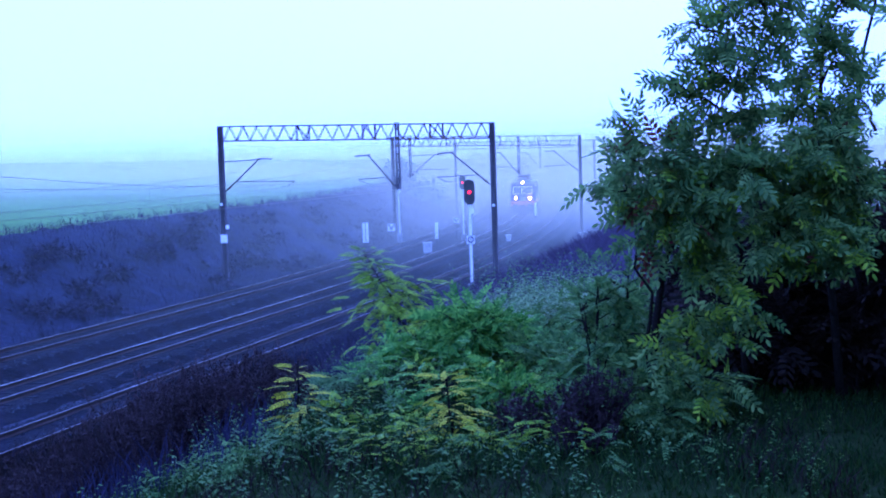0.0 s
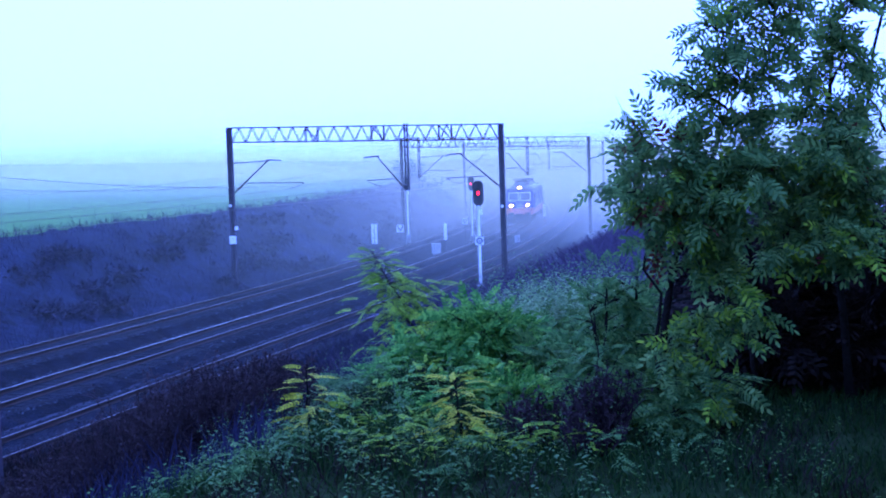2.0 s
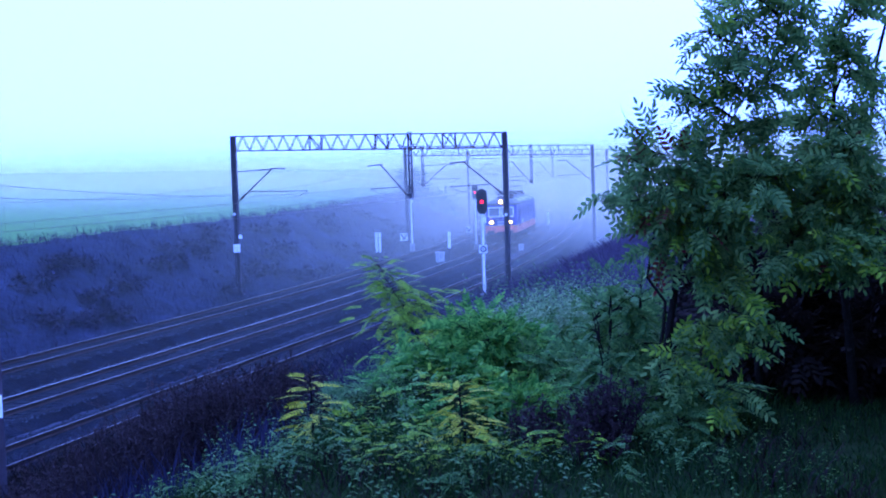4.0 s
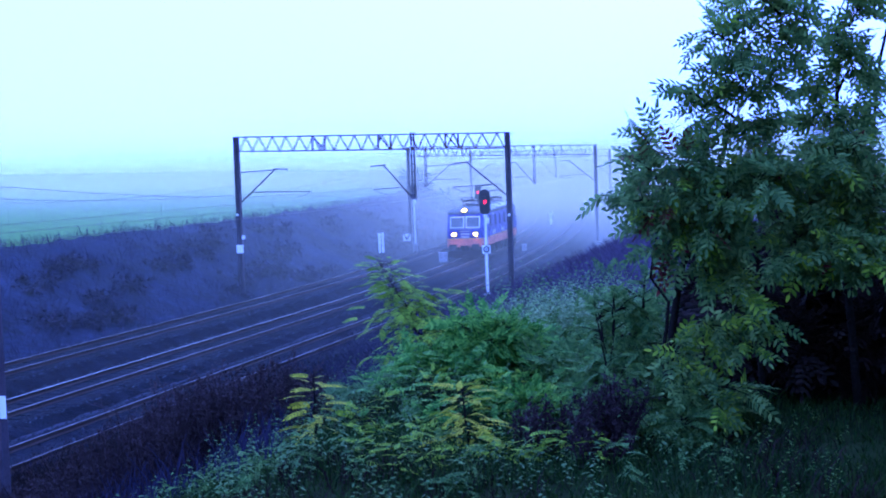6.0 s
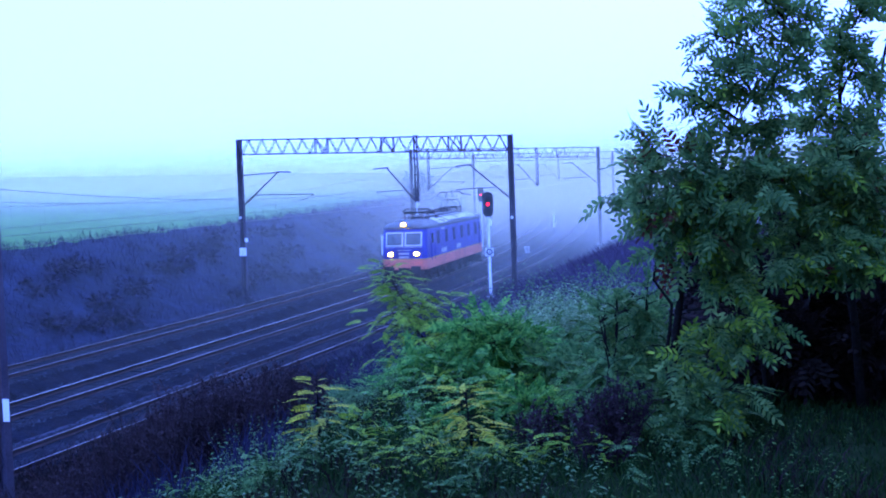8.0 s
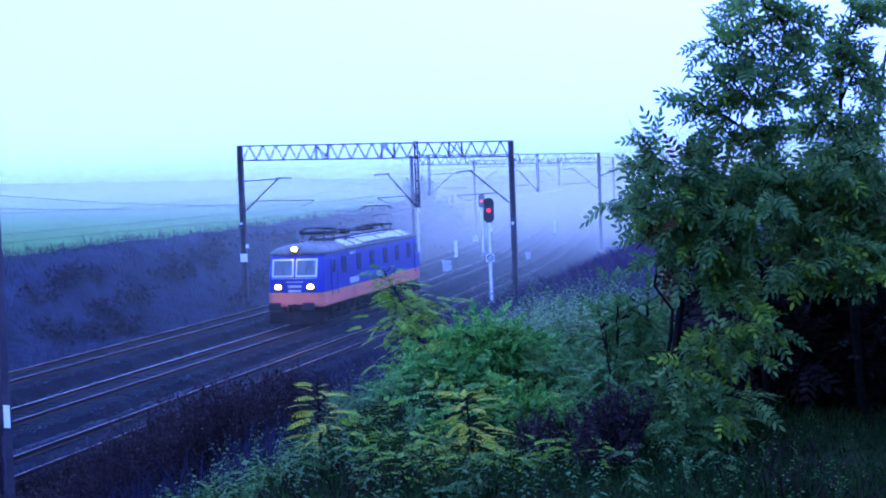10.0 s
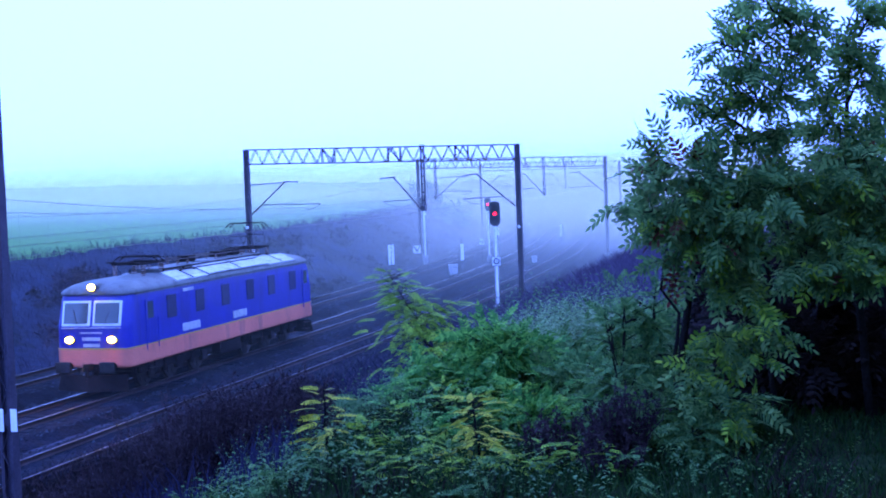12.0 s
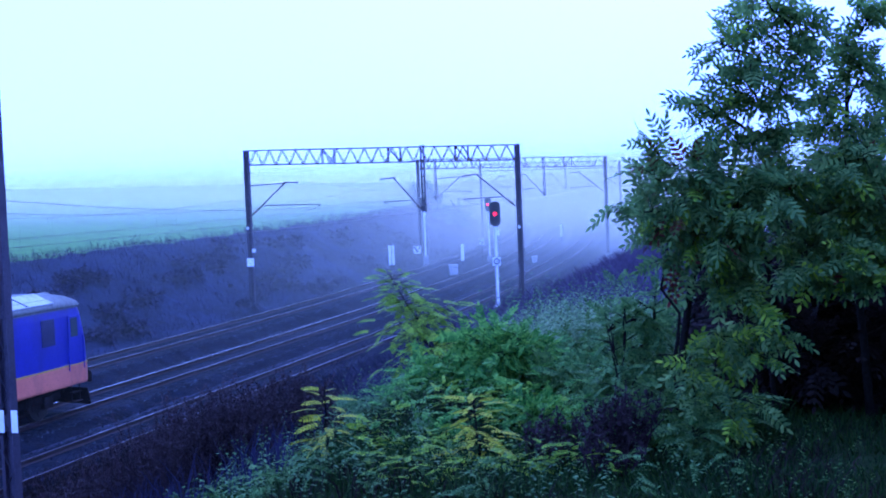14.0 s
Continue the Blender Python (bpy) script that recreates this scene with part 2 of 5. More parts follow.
def tube(bm, pts, radii, n=8):
    """A round tapering tube through the points."""
    rings = []
    for i, p in enumerate(pts):
        p = Vector(p)
        d = Vector(pts[min(i + 1, len(pts) - 1)]) - Vector(pts[max(i - 1, 0)])
        x = d.normalized()
        u = Vector((0, 0, 1)) if abs(x.z) < 0.9 else Vector((1, 0, 0))
        y = u.cross(x).normalized()
        z = x.cross(y)
        r = radii[i] if isinstance(radii, (list, tuple)) else radii
        rings.append([bm.verts.new(p + y * (r * math.cos(2 * math.pi * k / n)) + z * (r * math.sin(2 * math.pi * k / n))) for k in range(n)])
    for a, b in zip(rings, rings[1:]):
        for k in range(n):
            bm.faces.new((a[k], a[(k + 1) % n], b[(k + 1) % n], b[k]))
    bm.faces.new(rings[0][::-1])
    bm.faces.new(rings[-1])
    return bm


def B():
    return bmesh.new()


# ---------------------------------------------------------------- the line of the tracks
X0, Y0, S0, K = -7.88, 65.0, 0.289, 0.00163


def line_at(y, off=0.0):
    """A point of the middle track's centre line at y, moved sideways, with the way along it (away) and to the right."""
    d = max(y - Y0, 0.0)
    s = S0 - K * d
    v = Vector((s, 1, 0)).normalized()
    r = Vector((v.y, -v.x, 0))
    return Vector((X0 + S0 * (y - Y0) - K * d * d / 2, y, 0)) + r * off, v, r


TRACKS = {"far": -5.45, "middle": 0.0, "near": 4.8}
LINE_Y = np.arange(-80, 400, 1.0)
LINE_X = np.array([line_at(float(y))[0].x for y in LINE_Y])
LINE_S = np.array([S0 - K * max(float(y) - Y0, 0) for y in LINE_Y])


def side_of(x, y):
    """Distance to the right of the middle track (rough, by the local slope)."""
    yy = np.clip(y, -80, 399)
    s = np.interp(yy, LINE_Y, LINE_S)
    return (x - np.interp(yy, LINE_Y, LINE_X)) / np.sqrt(1 + s * s)


def smooth01(a, b, v):
    t = np.clip((v - a) / (b - a), 0, 1)
    return t * t * (3 - 2 * t)


def ripple(x, y):
    return 0.5 * np.sin(0.61 * x + 1.3) * np.cos(0.47 * y) + 0.3 * np.sin(1.7 * x - 0.9 * y) + 0.2 * np.sin(2.9 * y + 1.1 * x)


def height(x, y):
    """The ground: track bed, the bank up to the viewpoint, the bank on the far side and the rising field."""
    x, y = np.asarray(x, float), np.asarray(y, float)
    s = side_of(x, y)
    z = np.full_like(s, -0.75)
    climb = np.clip((s - 8.8) / 13.4, 0, 1)
    low = 1 - 0.72 * smooth01(38, 105, y)
    z = z + 5.92 * low * (0.75 * climb + 0.25 * climb * climb * (3 - 2 * climb))
    z = z + 4.3 * smooth01(-8.6, -20.0, s)
    z = z + 0.030 * np.clip(-s - 20, 0, 420)
    rough = smooth01(8, 12, s) * 0.16 + smooth01(-8, -11, s) * 0.14 * smooth01(-24, -20, s)
    return z + rough * ripple(x, y)


def ground_z(x, y):
    return float(height(x, y))


# ---------------------------------------------------------------- ground
def spaced(lo, hi, near, fine, far):
    vals, v = [], lo
    while v < hi:
        vals.append(v)
        d = max(0.0, near[0] - v, v - near[1])
        v += fine + far * d
    return np.array(vals + [hi])


def build_ground():
    xs = spaced(-2500, 2500, (-40, 30), 0.8, 0.12)
    ys = spaced(-900, 3500, (-5, 130), 0.8, 0.10)
    gx, gy = np.meshgrid(xs, ys)
    gz = height(gx, gy)
    nx, ny = len(xs), len(ys)
    verts = np.stack([gx.ravel(), gy.ravel(), gz.ravel()], 1)
    i = np.arange(nx * ny).reshape(ny, nx)
    faces = np.stack([i[:-1, :-1].ravel(), i[:-1, 1:].ravel(), i[1:, 1:].ravel(), i[1:, :-1].ravel()], 1)
    me = bpy.data.meshes.new("ground")
    me.from_pydata(verts.tolist(), [], faces.tolist())
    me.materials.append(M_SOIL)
    me.materials.append(M_FIELD)
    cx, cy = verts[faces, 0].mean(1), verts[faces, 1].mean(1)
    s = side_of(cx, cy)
    me.materials.append(M_VERGE)
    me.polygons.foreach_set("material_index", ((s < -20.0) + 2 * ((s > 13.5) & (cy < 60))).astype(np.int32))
    me.polygons.foreach_set("use_smooth", np.ones(len(faces), bool))
    tagged(new("ground", me), "dark weedy railway cutting beside a green crop field", "ground", kind="structure")


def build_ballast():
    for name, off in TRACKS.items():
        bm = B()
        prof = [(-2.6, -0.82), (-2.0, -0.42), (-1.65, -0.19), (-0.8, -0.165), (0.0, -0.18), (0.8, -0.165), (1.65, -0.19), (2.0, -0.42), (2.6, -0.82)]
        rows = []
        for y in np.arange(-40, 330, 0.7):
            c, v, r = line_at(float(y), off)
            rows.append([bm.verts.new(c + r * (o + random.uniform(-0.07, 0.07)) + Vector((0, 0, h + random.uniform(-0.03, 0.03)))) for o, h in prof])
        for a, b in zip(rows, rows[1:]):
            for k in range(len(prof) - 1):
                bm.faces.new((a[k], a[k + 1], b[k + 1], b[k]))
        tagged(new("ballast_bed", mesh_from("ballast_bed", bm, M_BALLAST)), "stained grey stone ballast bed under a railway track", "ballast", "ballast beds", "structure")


def rail_mesh(off, lo, hi, step=2.0):
    bm = B()
    prof = [(-0.07, -0.16), (0.07, -0.16), (0.07, -0.145), (0.012, -0.12), (0.012, -0.05), (0.036, -0.035), (0.036, -0.004), (0.030, 0.0), (-0.030, 0.0), (-0.036, -0.004), (-0.036, -0.035), (-0.012, -0.05), (-0.012, -0.12), (-0.07, -0.145)]
    rows = []
    for y in np.arange(lo, hi, step):
        c, v, r = line_at(float(y), off)
        rows.append([bm.verts.new(c + r * o + Vector((0, 0, h))) for o, h in prof])
    n = len(prof)
    for a, b in zip(rows, rows[1:]):
        for k in range(n):
            f = bm.faces.new((a[k], a[(k + 1) % n], b[(k + 1) % n], b[k]))
            f.material_index = 1 if k == 7 else 0
    return bm


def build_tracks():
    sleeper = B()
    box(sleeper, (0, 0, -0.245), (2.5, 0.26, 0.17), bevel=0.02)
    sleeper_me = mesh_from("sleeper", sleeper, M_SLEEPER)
    for name, off in TRACKS.items():
        tr = thing("railway_track", Matrix(), "rusty steel railway track on concrete sleepers in ballast", "railway track", "railway tracks")
        for side in (-0.753, 0.753):
            ob = part("rail", rail_mesh(off + side, -40, 330), M_RAIL, tr)
            # the middle track's right rail, equally polished, is coloured dull where no glint falls
            ob.data.materials.append(M_RAILRUST if name == "near" else M_RAILTOP if name == "middle" and side < 0 else M_RAILDULL)
        for y in np.arange(22, 190, 0.63):
            c, v, r = line_at(float(y), off)
            ob = new("sleeper", sleeper_me)
            ob.parent = tr
            c.z = -0.07 if name == "near" else 0.0   # the near track is half buried
            ob.matrix_basis = Matrix.Translation(c) @ Matrix.Rotation(math.atan2(r.y, r.x), 4, "Z")


def build_path():
    """A strip of paler trodden cinders between two tracks."""
    bm, rows = B(), []
    for y in np.arange(-40, 260, 0.6):
        c, v, r = line_at(float(y))
        rows.append([bm.verts.new(c + r * (o + random.uniform(-0.12, 0.12)) + Vector((0, 0, h + random.uniform(-0.03, 0.03)))) for o, h in ((1.75, -0.75), (2.1, -0.47), (2.5, -0.42), (2.9, -0.42), (3.2, -0.5), (3.6, -0.75))])
    for a, b in zip(rows, rows[1:]):
        for k in range(5):
            bm.faces.new((a[k], a[k + 1], b[k + 1], b[k]))
    tagged(new("cinder_path", mesh_from("cinder_path", bm, M_CINDER)), "trodden pinkish-grey cinder strip between two tracks", "path", kind="structure")


def build_stones():
    """Loose ballast stones over the beds, too many to count."""
    n = 26000
    off = np.random.choice([TRACKS["far"], TRACKS["middle"], TRACKS["near"]], n) + np.random.uniform(-1.9, 1.9, n)
    y = np.random.uniform(34, 105, n)
    d = np.maximum(y - Y0, 0)
    sl = S0 - K * d
    nrm = np.sqrt(1 + sl * sl)
    x = X0 + S0 * (y - Y0) - K * d * d / 2 + off / nrm
    yy = y - off * sl / nrm
    z = -0.19 - 0.03 * np.random.rand(n)
    r = np.random.uniform(0.03, 0.075, n)
    base = np.array([(1, 0, 0), (0, 1, 0), (-1, 0, 0), (0, -1, 0), (0.1, 0.1, 0.9)])
    v = base[None] * (r[:, None, None] * np.random.uniform(0.6, 1.2, (n, 5, 3))) + np.stack([x, yy, z], 1)[:, None]
    f = np.array([(0, 1, 4), (1, 2, 4), (2, 3, 4), (3, 0, 4)])
    faces = (f[None] + (np.arange(n) * 5)[:, None, None]).reshape(-1, 3)
    me = bpy.data.meshes.new("ballast_stones")
    me.from_pydata(v.reshape(-1, 3).tolist(), [], faces.tolist())
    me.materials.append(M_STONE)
    tagged(new("ballast_stones", me), "loose grey and rusty ballast stones", "stones", kind="stuff")


build_ground()
build_path()
build_ballast()
build_stones()
build_tracks()


# ---------------------------------------------------------------- overhead line portals
def lattice_mast(bm, x, top, foot=-1.4, w=0.32, d=0.28):
    """Two channels with zigzag lacing."""
    for sx in (-1, 1):
        box(bm, (x + sx * (w / 2 - 0.04), 0, (top + foot) / 2), (0.08, d, top - foot))
    box(bm, (x, 0, (top + foot) / 2), (w - 0.1, 0.02, top - foot))
    z, side = foot, 1
    while z < top - 0.5:
        for sy in (-1, 1):
            bar(bm, (x - side * (w / 2 - 0.05), sy * d / 2, z), (x + side * (w / 2 - 0.05), sy * d / 2, z + 0.46), 0.012, 0.06, up=(0, 1, 0))
        z, side = z + 0.46, -side
    for z in (foot + 1.5, foot + 3.5, foot + 6, top - 0.3):
        for sy in (-1, 1):
            box(bm, (x, sy * (d / 2 + 0.006), z), (w - 0.02, 0.012, 0.28))


def truss(bm, a, b, za, zb, depth=0.92, wide=0.26, panel=0.9):
    """A lattice girder from a to b along x, its top chord at za and zb."""
    n = int(round((b - a) / panel))
    def zt(x):
        return za + (zb - za) * (x - a) / (b - a)
    for sy in (-1, 1):
        y = sy * wide / 2
        for dz in (0, -depth):
            bar(bm, (a, y, zt(a) + dz), (b, y, zt(b) + dz), 0.075, 0.075)
        for i in range(n):
            x0, x1 = a + (b - a) * i / n, a + (b - a) * (i + 1) / n
            xm = (x0 + x1) / 2
            bar(bm, (x0, y, zt(x0) - depth), (xm, y, zt(xm)), 0.036)
            bar(bm, (xm, y, zt(xm)), (x1, y, zt(x1) - depth), 0.036)
    for i in range(n + 1):
        x = a + (b - a) * i / n
        bar(bm, (x, -wide / 2, zt(x) - depth), (x, wide / 2, zt(x) - depth), 0.04)
        if i < n:
            x1 = a + (b - a) * (i + 1) / n
            bar(bm, (x, -wide / 2, zt(x)), (x1, wide / 2, zt(x1)), 0.04)
    for k in (0.31, 0.56, 0.81):
        for e in (-0.25, 0.25):
            x = a + (b - a) * k + e * 1.6
            for sy in (-1, 1):
                bar(bm, (x, sy * wide / 2, zt(x) - depth), (x, sy * wide / 2, zt(x)), 0.05)
        x0, x1 = a + (b - a) * k - 0.4, a + (b - a) * k + 0.4
        for sy in (-1, 1):
            bar(bm, (x0, sy * wide / 2, zt(x0)), (x1, sy * wide / 2, zt(x1) - depth), 0.036)


def cantilever(parent, x, target, low=5.45, high=7.5):
    """A tubular arm on a mast or drop post at x, reaching over the track at target."""
    sgn = 1 if target > x else -1
    reach = 1.75 if abs(target - x) < 2.2 else 2.4
    tip = x + sgn * reach
    arm = B()
    tube(arm, [(x, 0, low), (tip, 0, high)], 0.045, 6)
    tube(arm, [(tip - sgn * 0.15, 0, high), (tip + sgn * 0.85, 0, high - 0.06)], 0.045, 6)
    a = part("cantilever_arm", arm, M_STEEL, parent)
    st = B()
    xs = x + sgn * 0.3 * reach
    end = x + sgn * max(reach + 0.9, abs(target - x) + 0.1) if reach > 2 else x + sgn * (reach + 0.7)
    tube(st, [(xs, 0, low + 0.62), (end, 0, low + 0.55)], 0.03, 6)
    tube(st, [(end, 0, low + 0.55), (end - sgn * 0.5, 0, low + 0.28), (end - sgn * 0.95, 0, low + 0.2)], 0.02, 6)
    part("steady_arm", st, M_STEEL, a)
    ins = B()
    for k in range(5):
        f = 0.08 + 0.02 * k
        p = Vector((x, 0, low)).lerp(Vector((tip, 0, high)), f)
        p2 = Vector((x, 0, low)).lerp(Vector((tip, 0, high)), f + 0.008)
        tube(ins, [p, p2], 0.09, 8)
    part("insulator", ins, M_CERAMIC, a, "brown ribbed porcelain insulator")
    return a


def portal(yb, left, right, zl, zr, posts, arms, rods=()):
    c, v, r = line_at(yb)
    m = Matrix.Translation(c) @ Matrix.Rotation(math.atan2(r.y, r.x), 4, "Z")
    p = thing("catenary_portal", m, "dark steel lattice portal carrying the overhead line across three tracks", "catenary portal", "catenary portals")
    for x, z in ((left, zl), (right, zr)):
        bm = B()
        lattice_mast(bm, x, z)
        mast = part("mast", bm, M_STEEL, p)
        base = B()
        box(base, (x, 0, -1.05), (0.7, 0.7, 1.0), bevel=0.05)
        part("footing", base, M_CONCRETE, mast, "grey concrete footing block")
    bm = B()
    truss(bm, left + 0.2, right - 0.2, zl - 0.04, zr - 0.04)
    part("lattice_beam", bm, M_STEEL, p)
    for x in posts:
        zt = zl + (zr - zl) * (x - left) / (right - left) + 0.1
        bm = B()
        for sx in (-1, 1):
            box(bm, (x + sx * 0.09, 0.3, (zt + 5.3) / 2), (0.07, 0.2, zt - 5.3))
        for z in np.arange(5.5, zt, 0.5):
            box(bm, (x, 0.3, float(z)), (0.2, 0.16, 0.1))
        box(bm, (x, 0.15, 5.5), (0.26, 0.4, 0.3))
        part("drop_post", bm, M_STEEL, p)
    for x, target in arms:
        cantilever(p, x, target)
    for x, target, z in rods:
        bm = B()
        tube(bm, [(x, 0, z), (target, 0, z + 0.1)], 0.035, 6)
        part("tie_rod", bm, M_STEEL, p)
    return p, m


A_, B_, C_ = TRACKS["far"], TRACKS["middle"], TRACKS["near"]
first_portal, first_m = portal(85.0, -10.25, 7.41, 9.64, 9.24, (1.35,), ((-10.05, A_), (1.25, B_), (7.2, C_)), ((-10.05, -7.6, 7.35),))
portal(135.0, -10.7, 7.95, 9.4, 8.95, (-9.0, 1.9), ((-8.9, A_), (1.8, B_), (7.75, C_)), ((-8.9, -6.5, 7.4),))
portal(185.0, -9.6, 9.2, 9.2, 8.95, (1.9,), ((-9.4, A_), (1.8, B_), (9.0, C_)), ((9.0, 6.6, 7.4),))
portal(33.2, -10.4, 7.2, 9.75, 9.68, (1.4,), ((-10.2, A_), (1.3, B_), (7.0, C_)))


def plate(name, parent_m, c, size, material, label, category, group=""):
    """A small enamel plate with a raised rim."""
    ob = thing(name, parent_m @ Matrix.Translation(c), label, category, group)
    bm = B()
    box(bm, (0, 0, 0), size, bevel=0.004)
    part("panel", bm, material, ob)
    return ob


bm_y = -0.175
plate("mast_number_plate", first_m, (-10.22, bm_y - 0.01, 2.45), (0.46, 0.02, 0.52), M_WHITE, "white enamel plate fixed to the lattice mast", "plate", "mast plates")
plate("mast_number_plate", first_m, (-9.95, bm_y - 0.01, 3.2), (0.22, 0.02, 0.24), M_WHITE, "small white enamel square on the lattice mast", "plate", "mast plates")
plate("mast_number_plate", first_m, (-10.3, bm_y - 0.01, 4.65), (0.16, 0.02, 0.14), M_WHITE, "small white enamel square on the lattice mast", "plate", "mast plates")
plate("mast_number_plate", first_m, (7.4, bm_y - 0.01, 4.2), (0.16, 0.02, 0.16), M_WHITE, "small white enamel square on the lattice mast", "plate", "mast plates")


# ---------------------------------------------------------------- wires
def build_wires():
    spans = [-20.0, 33.2, 85.0, 135.0, 185.0, 235.0, 285.0]
    for off in TRACKS.values():
        wire = thing("overhead_wire", Matrix(), "dark contact wire hung from a sagging carrier cable", "overhead wire", "overhead wires")
        contact, carrier, hangers = B(), B(), B()
        pts_c, pts_m = [], []
        for a, b in zip(spans, spans[1:]):
            for k in range(12):
                f = k / 12
                y = a + (b - a) * f
                c, v, r = line_at(y, off)
                sag = 1.15 * 4 * f * (1 - f)
                lo, hi = c + Vector((0, 0, 5.62 - 0.05 * 4 * f * (1 - f))), c + Vector((0, 0, 7.45 - sag))
                pts_c.append(lo)
                pts_m.append(hi)
                if k and k % 2:
                    tube(hangers, [lo, hi], 0.003, 3)
        tube(contact, pts_c, 0.008, 5)
        tube(carrier, pts_m, 0.007, 5)
        part("contact_wire", contact, M_WIRE, wire)
        part("carrier_cable", carrier, M_WIRE, wire)
        tagged(part("dropper", hangers, M_WIRE, wire), kind="stuff")


build_wires()


# ---------------------------------------------------------------- signals and trackside boards
def facing(p):
    """A pose at p whose -y side looks towards the viewpoint."""
    return Matrix.Translation(p) @ Matrix.Rotation(math.atan2(p[0], p[1]) * -1.0, 4, "Z")


def beside(yb, off, z=0.0):
    c, v, r = line_at(yb, off)
    c.z = z
    return c


def disc(bm, c, r, depth, n=20, inner=0.0):
    """A disc or ring that faces -y."""
    x, y, z = c
    if not inner:
        tube(bm, [(x, y, z), (x, y - depth, z)], r, n)
        return
    rings = []
    for yy in (y, y - depth):
        for rr in (inner, r):
            rings.append([bm.verts.new((x + rr * math.cos(2 * math.pi * k / n), yy, z + rr * math.sin(2 * math.pi * k / n))) for k in range(n)])
    for a, b in ((2, 3), (1, 0), (3, 1), (0, 2)):
        for k in range(n):
            bm.faces.new((rings[a][k], rings[a][(k + 1) % n], rings[b][(k + 1) % n], rings[b][k]))


def signal(p, head_z, lit=True, plate_z=None, w=0.62, h=1.45, scale=1.0):
    s = thing("railway_signal", facing(p), "white-posted colour-light signal with a black head showing red" if lit else "white-posted signal with a dark head, unlit", "railway signal", "railway signals")
    pole = B()
    tube(pole, [(0, 0, -0.9), (0, 0, head_z - h / 2 + 0.1)], 0.075, 10)
    part("post", pole, M_WHITE, s, "white painted tubular post")
    base = B()
    box(base, (0, 0, -0.55), (0.5, 0.5, 0.8), bevel=0.03)
    part("footing", base, M_CONCRETE, s)
    head = B()
    n = 12
    ring = [(w / 2 * math.cos(a), h / 2 - w / 2 + w / 2 * math.sin(a)) for a in [math.pi * k / n for k in range(n + 1)]]
    ring += [(w / 2 * math.cos(a), -h / 2 + w / 2 + w / 2 * math.sin(a)) for a in [math.pi + math.pi * k / n for k in range(n + 1)]]
    f = [head.verts.new((x, -0.12, head_z + z)) for x, z in ring]
    bk = [head.verts.new((x, -0.08, head_z + z)) for x, z in ring]
    head.faces.new(f[::-1])
    head.faces.new(bk)
    for k in range(len(f)):
        head.faces.new((f[k], f[(k + 1) % len(f)], bk[(k + 1) % len(f)], bk[k]))
    box(head, (0, 0.06, head_z), (w * 0.55, 0.28, h * 0.8), bevel=0.03)
    hd = part("signal_head", head, M_BLACK, s, "black oval signal shield")
    for k, z in enumerate((0.46, 0.24, 0.0, -0.30)):
        lens, hood = B(), B()
        disc(lens, (0, -0.12, head_z + z * h / 1.45), 0.085, 0.03, 16)
        on = lit and k == 2 - 0
        part("lens", lens, M_RED if on else M_BLACK, hd, "glowing red lens" if on else "")
        for q in range(9):
            a0, a1 = math.pi * q / 9, math.pi * (q + 1) / 9
            zz = head_z + z * h / 1.45
            v4 = [hood.verts.new((0.105 * math.cos(a), yy, zz + 0.105 * math.sin(a))) for a, yy in ((a0, -0.12), (a1, -0.12), (a1, -0.32), (a0, -0.32))]
            hood.faces.new(v4)
        part("hood", hood, M_BLACK, hd)
    br = B()
    box(br, (0, 0, head_z - h / 2 + 0.0), (0.22, 0.2, 0.3), bevel=0.02)
    box(br, (0.12, 0.05, head_z - h / 2 - 0.35), (0.2, 0.14, 0.35), bevel=0.02)
    part("bracket", br, M_WHITE, s)
    lad = B()
    for sx in (-0.11, 0.11):
        bar(lad, (sx, 0.32, -0.6), (sx, 0.22, head_z + 0.3), 0.02)
    for z in np.arange(0.0, head_z, 0.32):
        bar(lad, (-0.11, 0.28, float(z)), (0.11, 0.28, float(z)), 0.015)
    part("ladder", lad, M_GREYBOX, s)
    if plate_z:
        pl = B()
        box(pl, (0, -0.1, plate_z), (0.52, 0.02, 0.52), bevel=0.004)
        pp = part("signal_plate", pl, M_WHITE, s, "square white plate with a black ring")
        rg = B()
        disc(rg, (0, -0.112, plate_z), 0.19, 0.006, 24, 0.11)
        disc(rg, (0, -0.112, plate_z), 0.05, 0.006, 16)
        part("ring_mark", rg, M_BLACK, pp)
        rim = B()
        for x0, z0, sx, sz in ((0, 0.25, 0.52, 0.02), (0, -0.25, 0.52, 0.02), (0.25, 0, 0.02, 0.48), (-0.25, 0, 0.02, 0.48)):
            box(rim, (x0, -0.114, plate_z + z0), (sx, 0.006, sz))
        part("border", rim, M_BLACK, pp)
    return s


signal(beside(80.3, 6.95), 5.16, True, 2.42)
signal(beside(129.0, -2.9), 4.75, True, None, 0.6, 1.3)
signal(beside(125.0, -8.3, 0.4), 4.75, False, None, 0.6, 1.2)


def striped_board(p, w, z0, z1):
    s = thing("marker_board", facing(p), "white upright marker board of two enamel strips on a post", "marker board", "marker boards")
    po = B()
    tube(po, [(0, 0.06, -0.9), (0, 0.06, z1 - 0.1)], 0.035, 8)
    part("post", po, M_STEEL, s)
    for sx in (-1, 1):
        bm = B()
        box(bm, (sx * w * 0.27, 0, (z0 + z1) / 2), (w * 0.42, 0.03, z1 - z0), bevel=0.005)
        part("strip", bm, M_WHITE, s)
    bm = B()
    for k in range(1, 4):
        box(bm, (0, 0.025, z0 + (z1 - z0) * k / 4), (w, 0.015, 0.05))
    part("cross_bar", bm, M_GREYBOX, s)


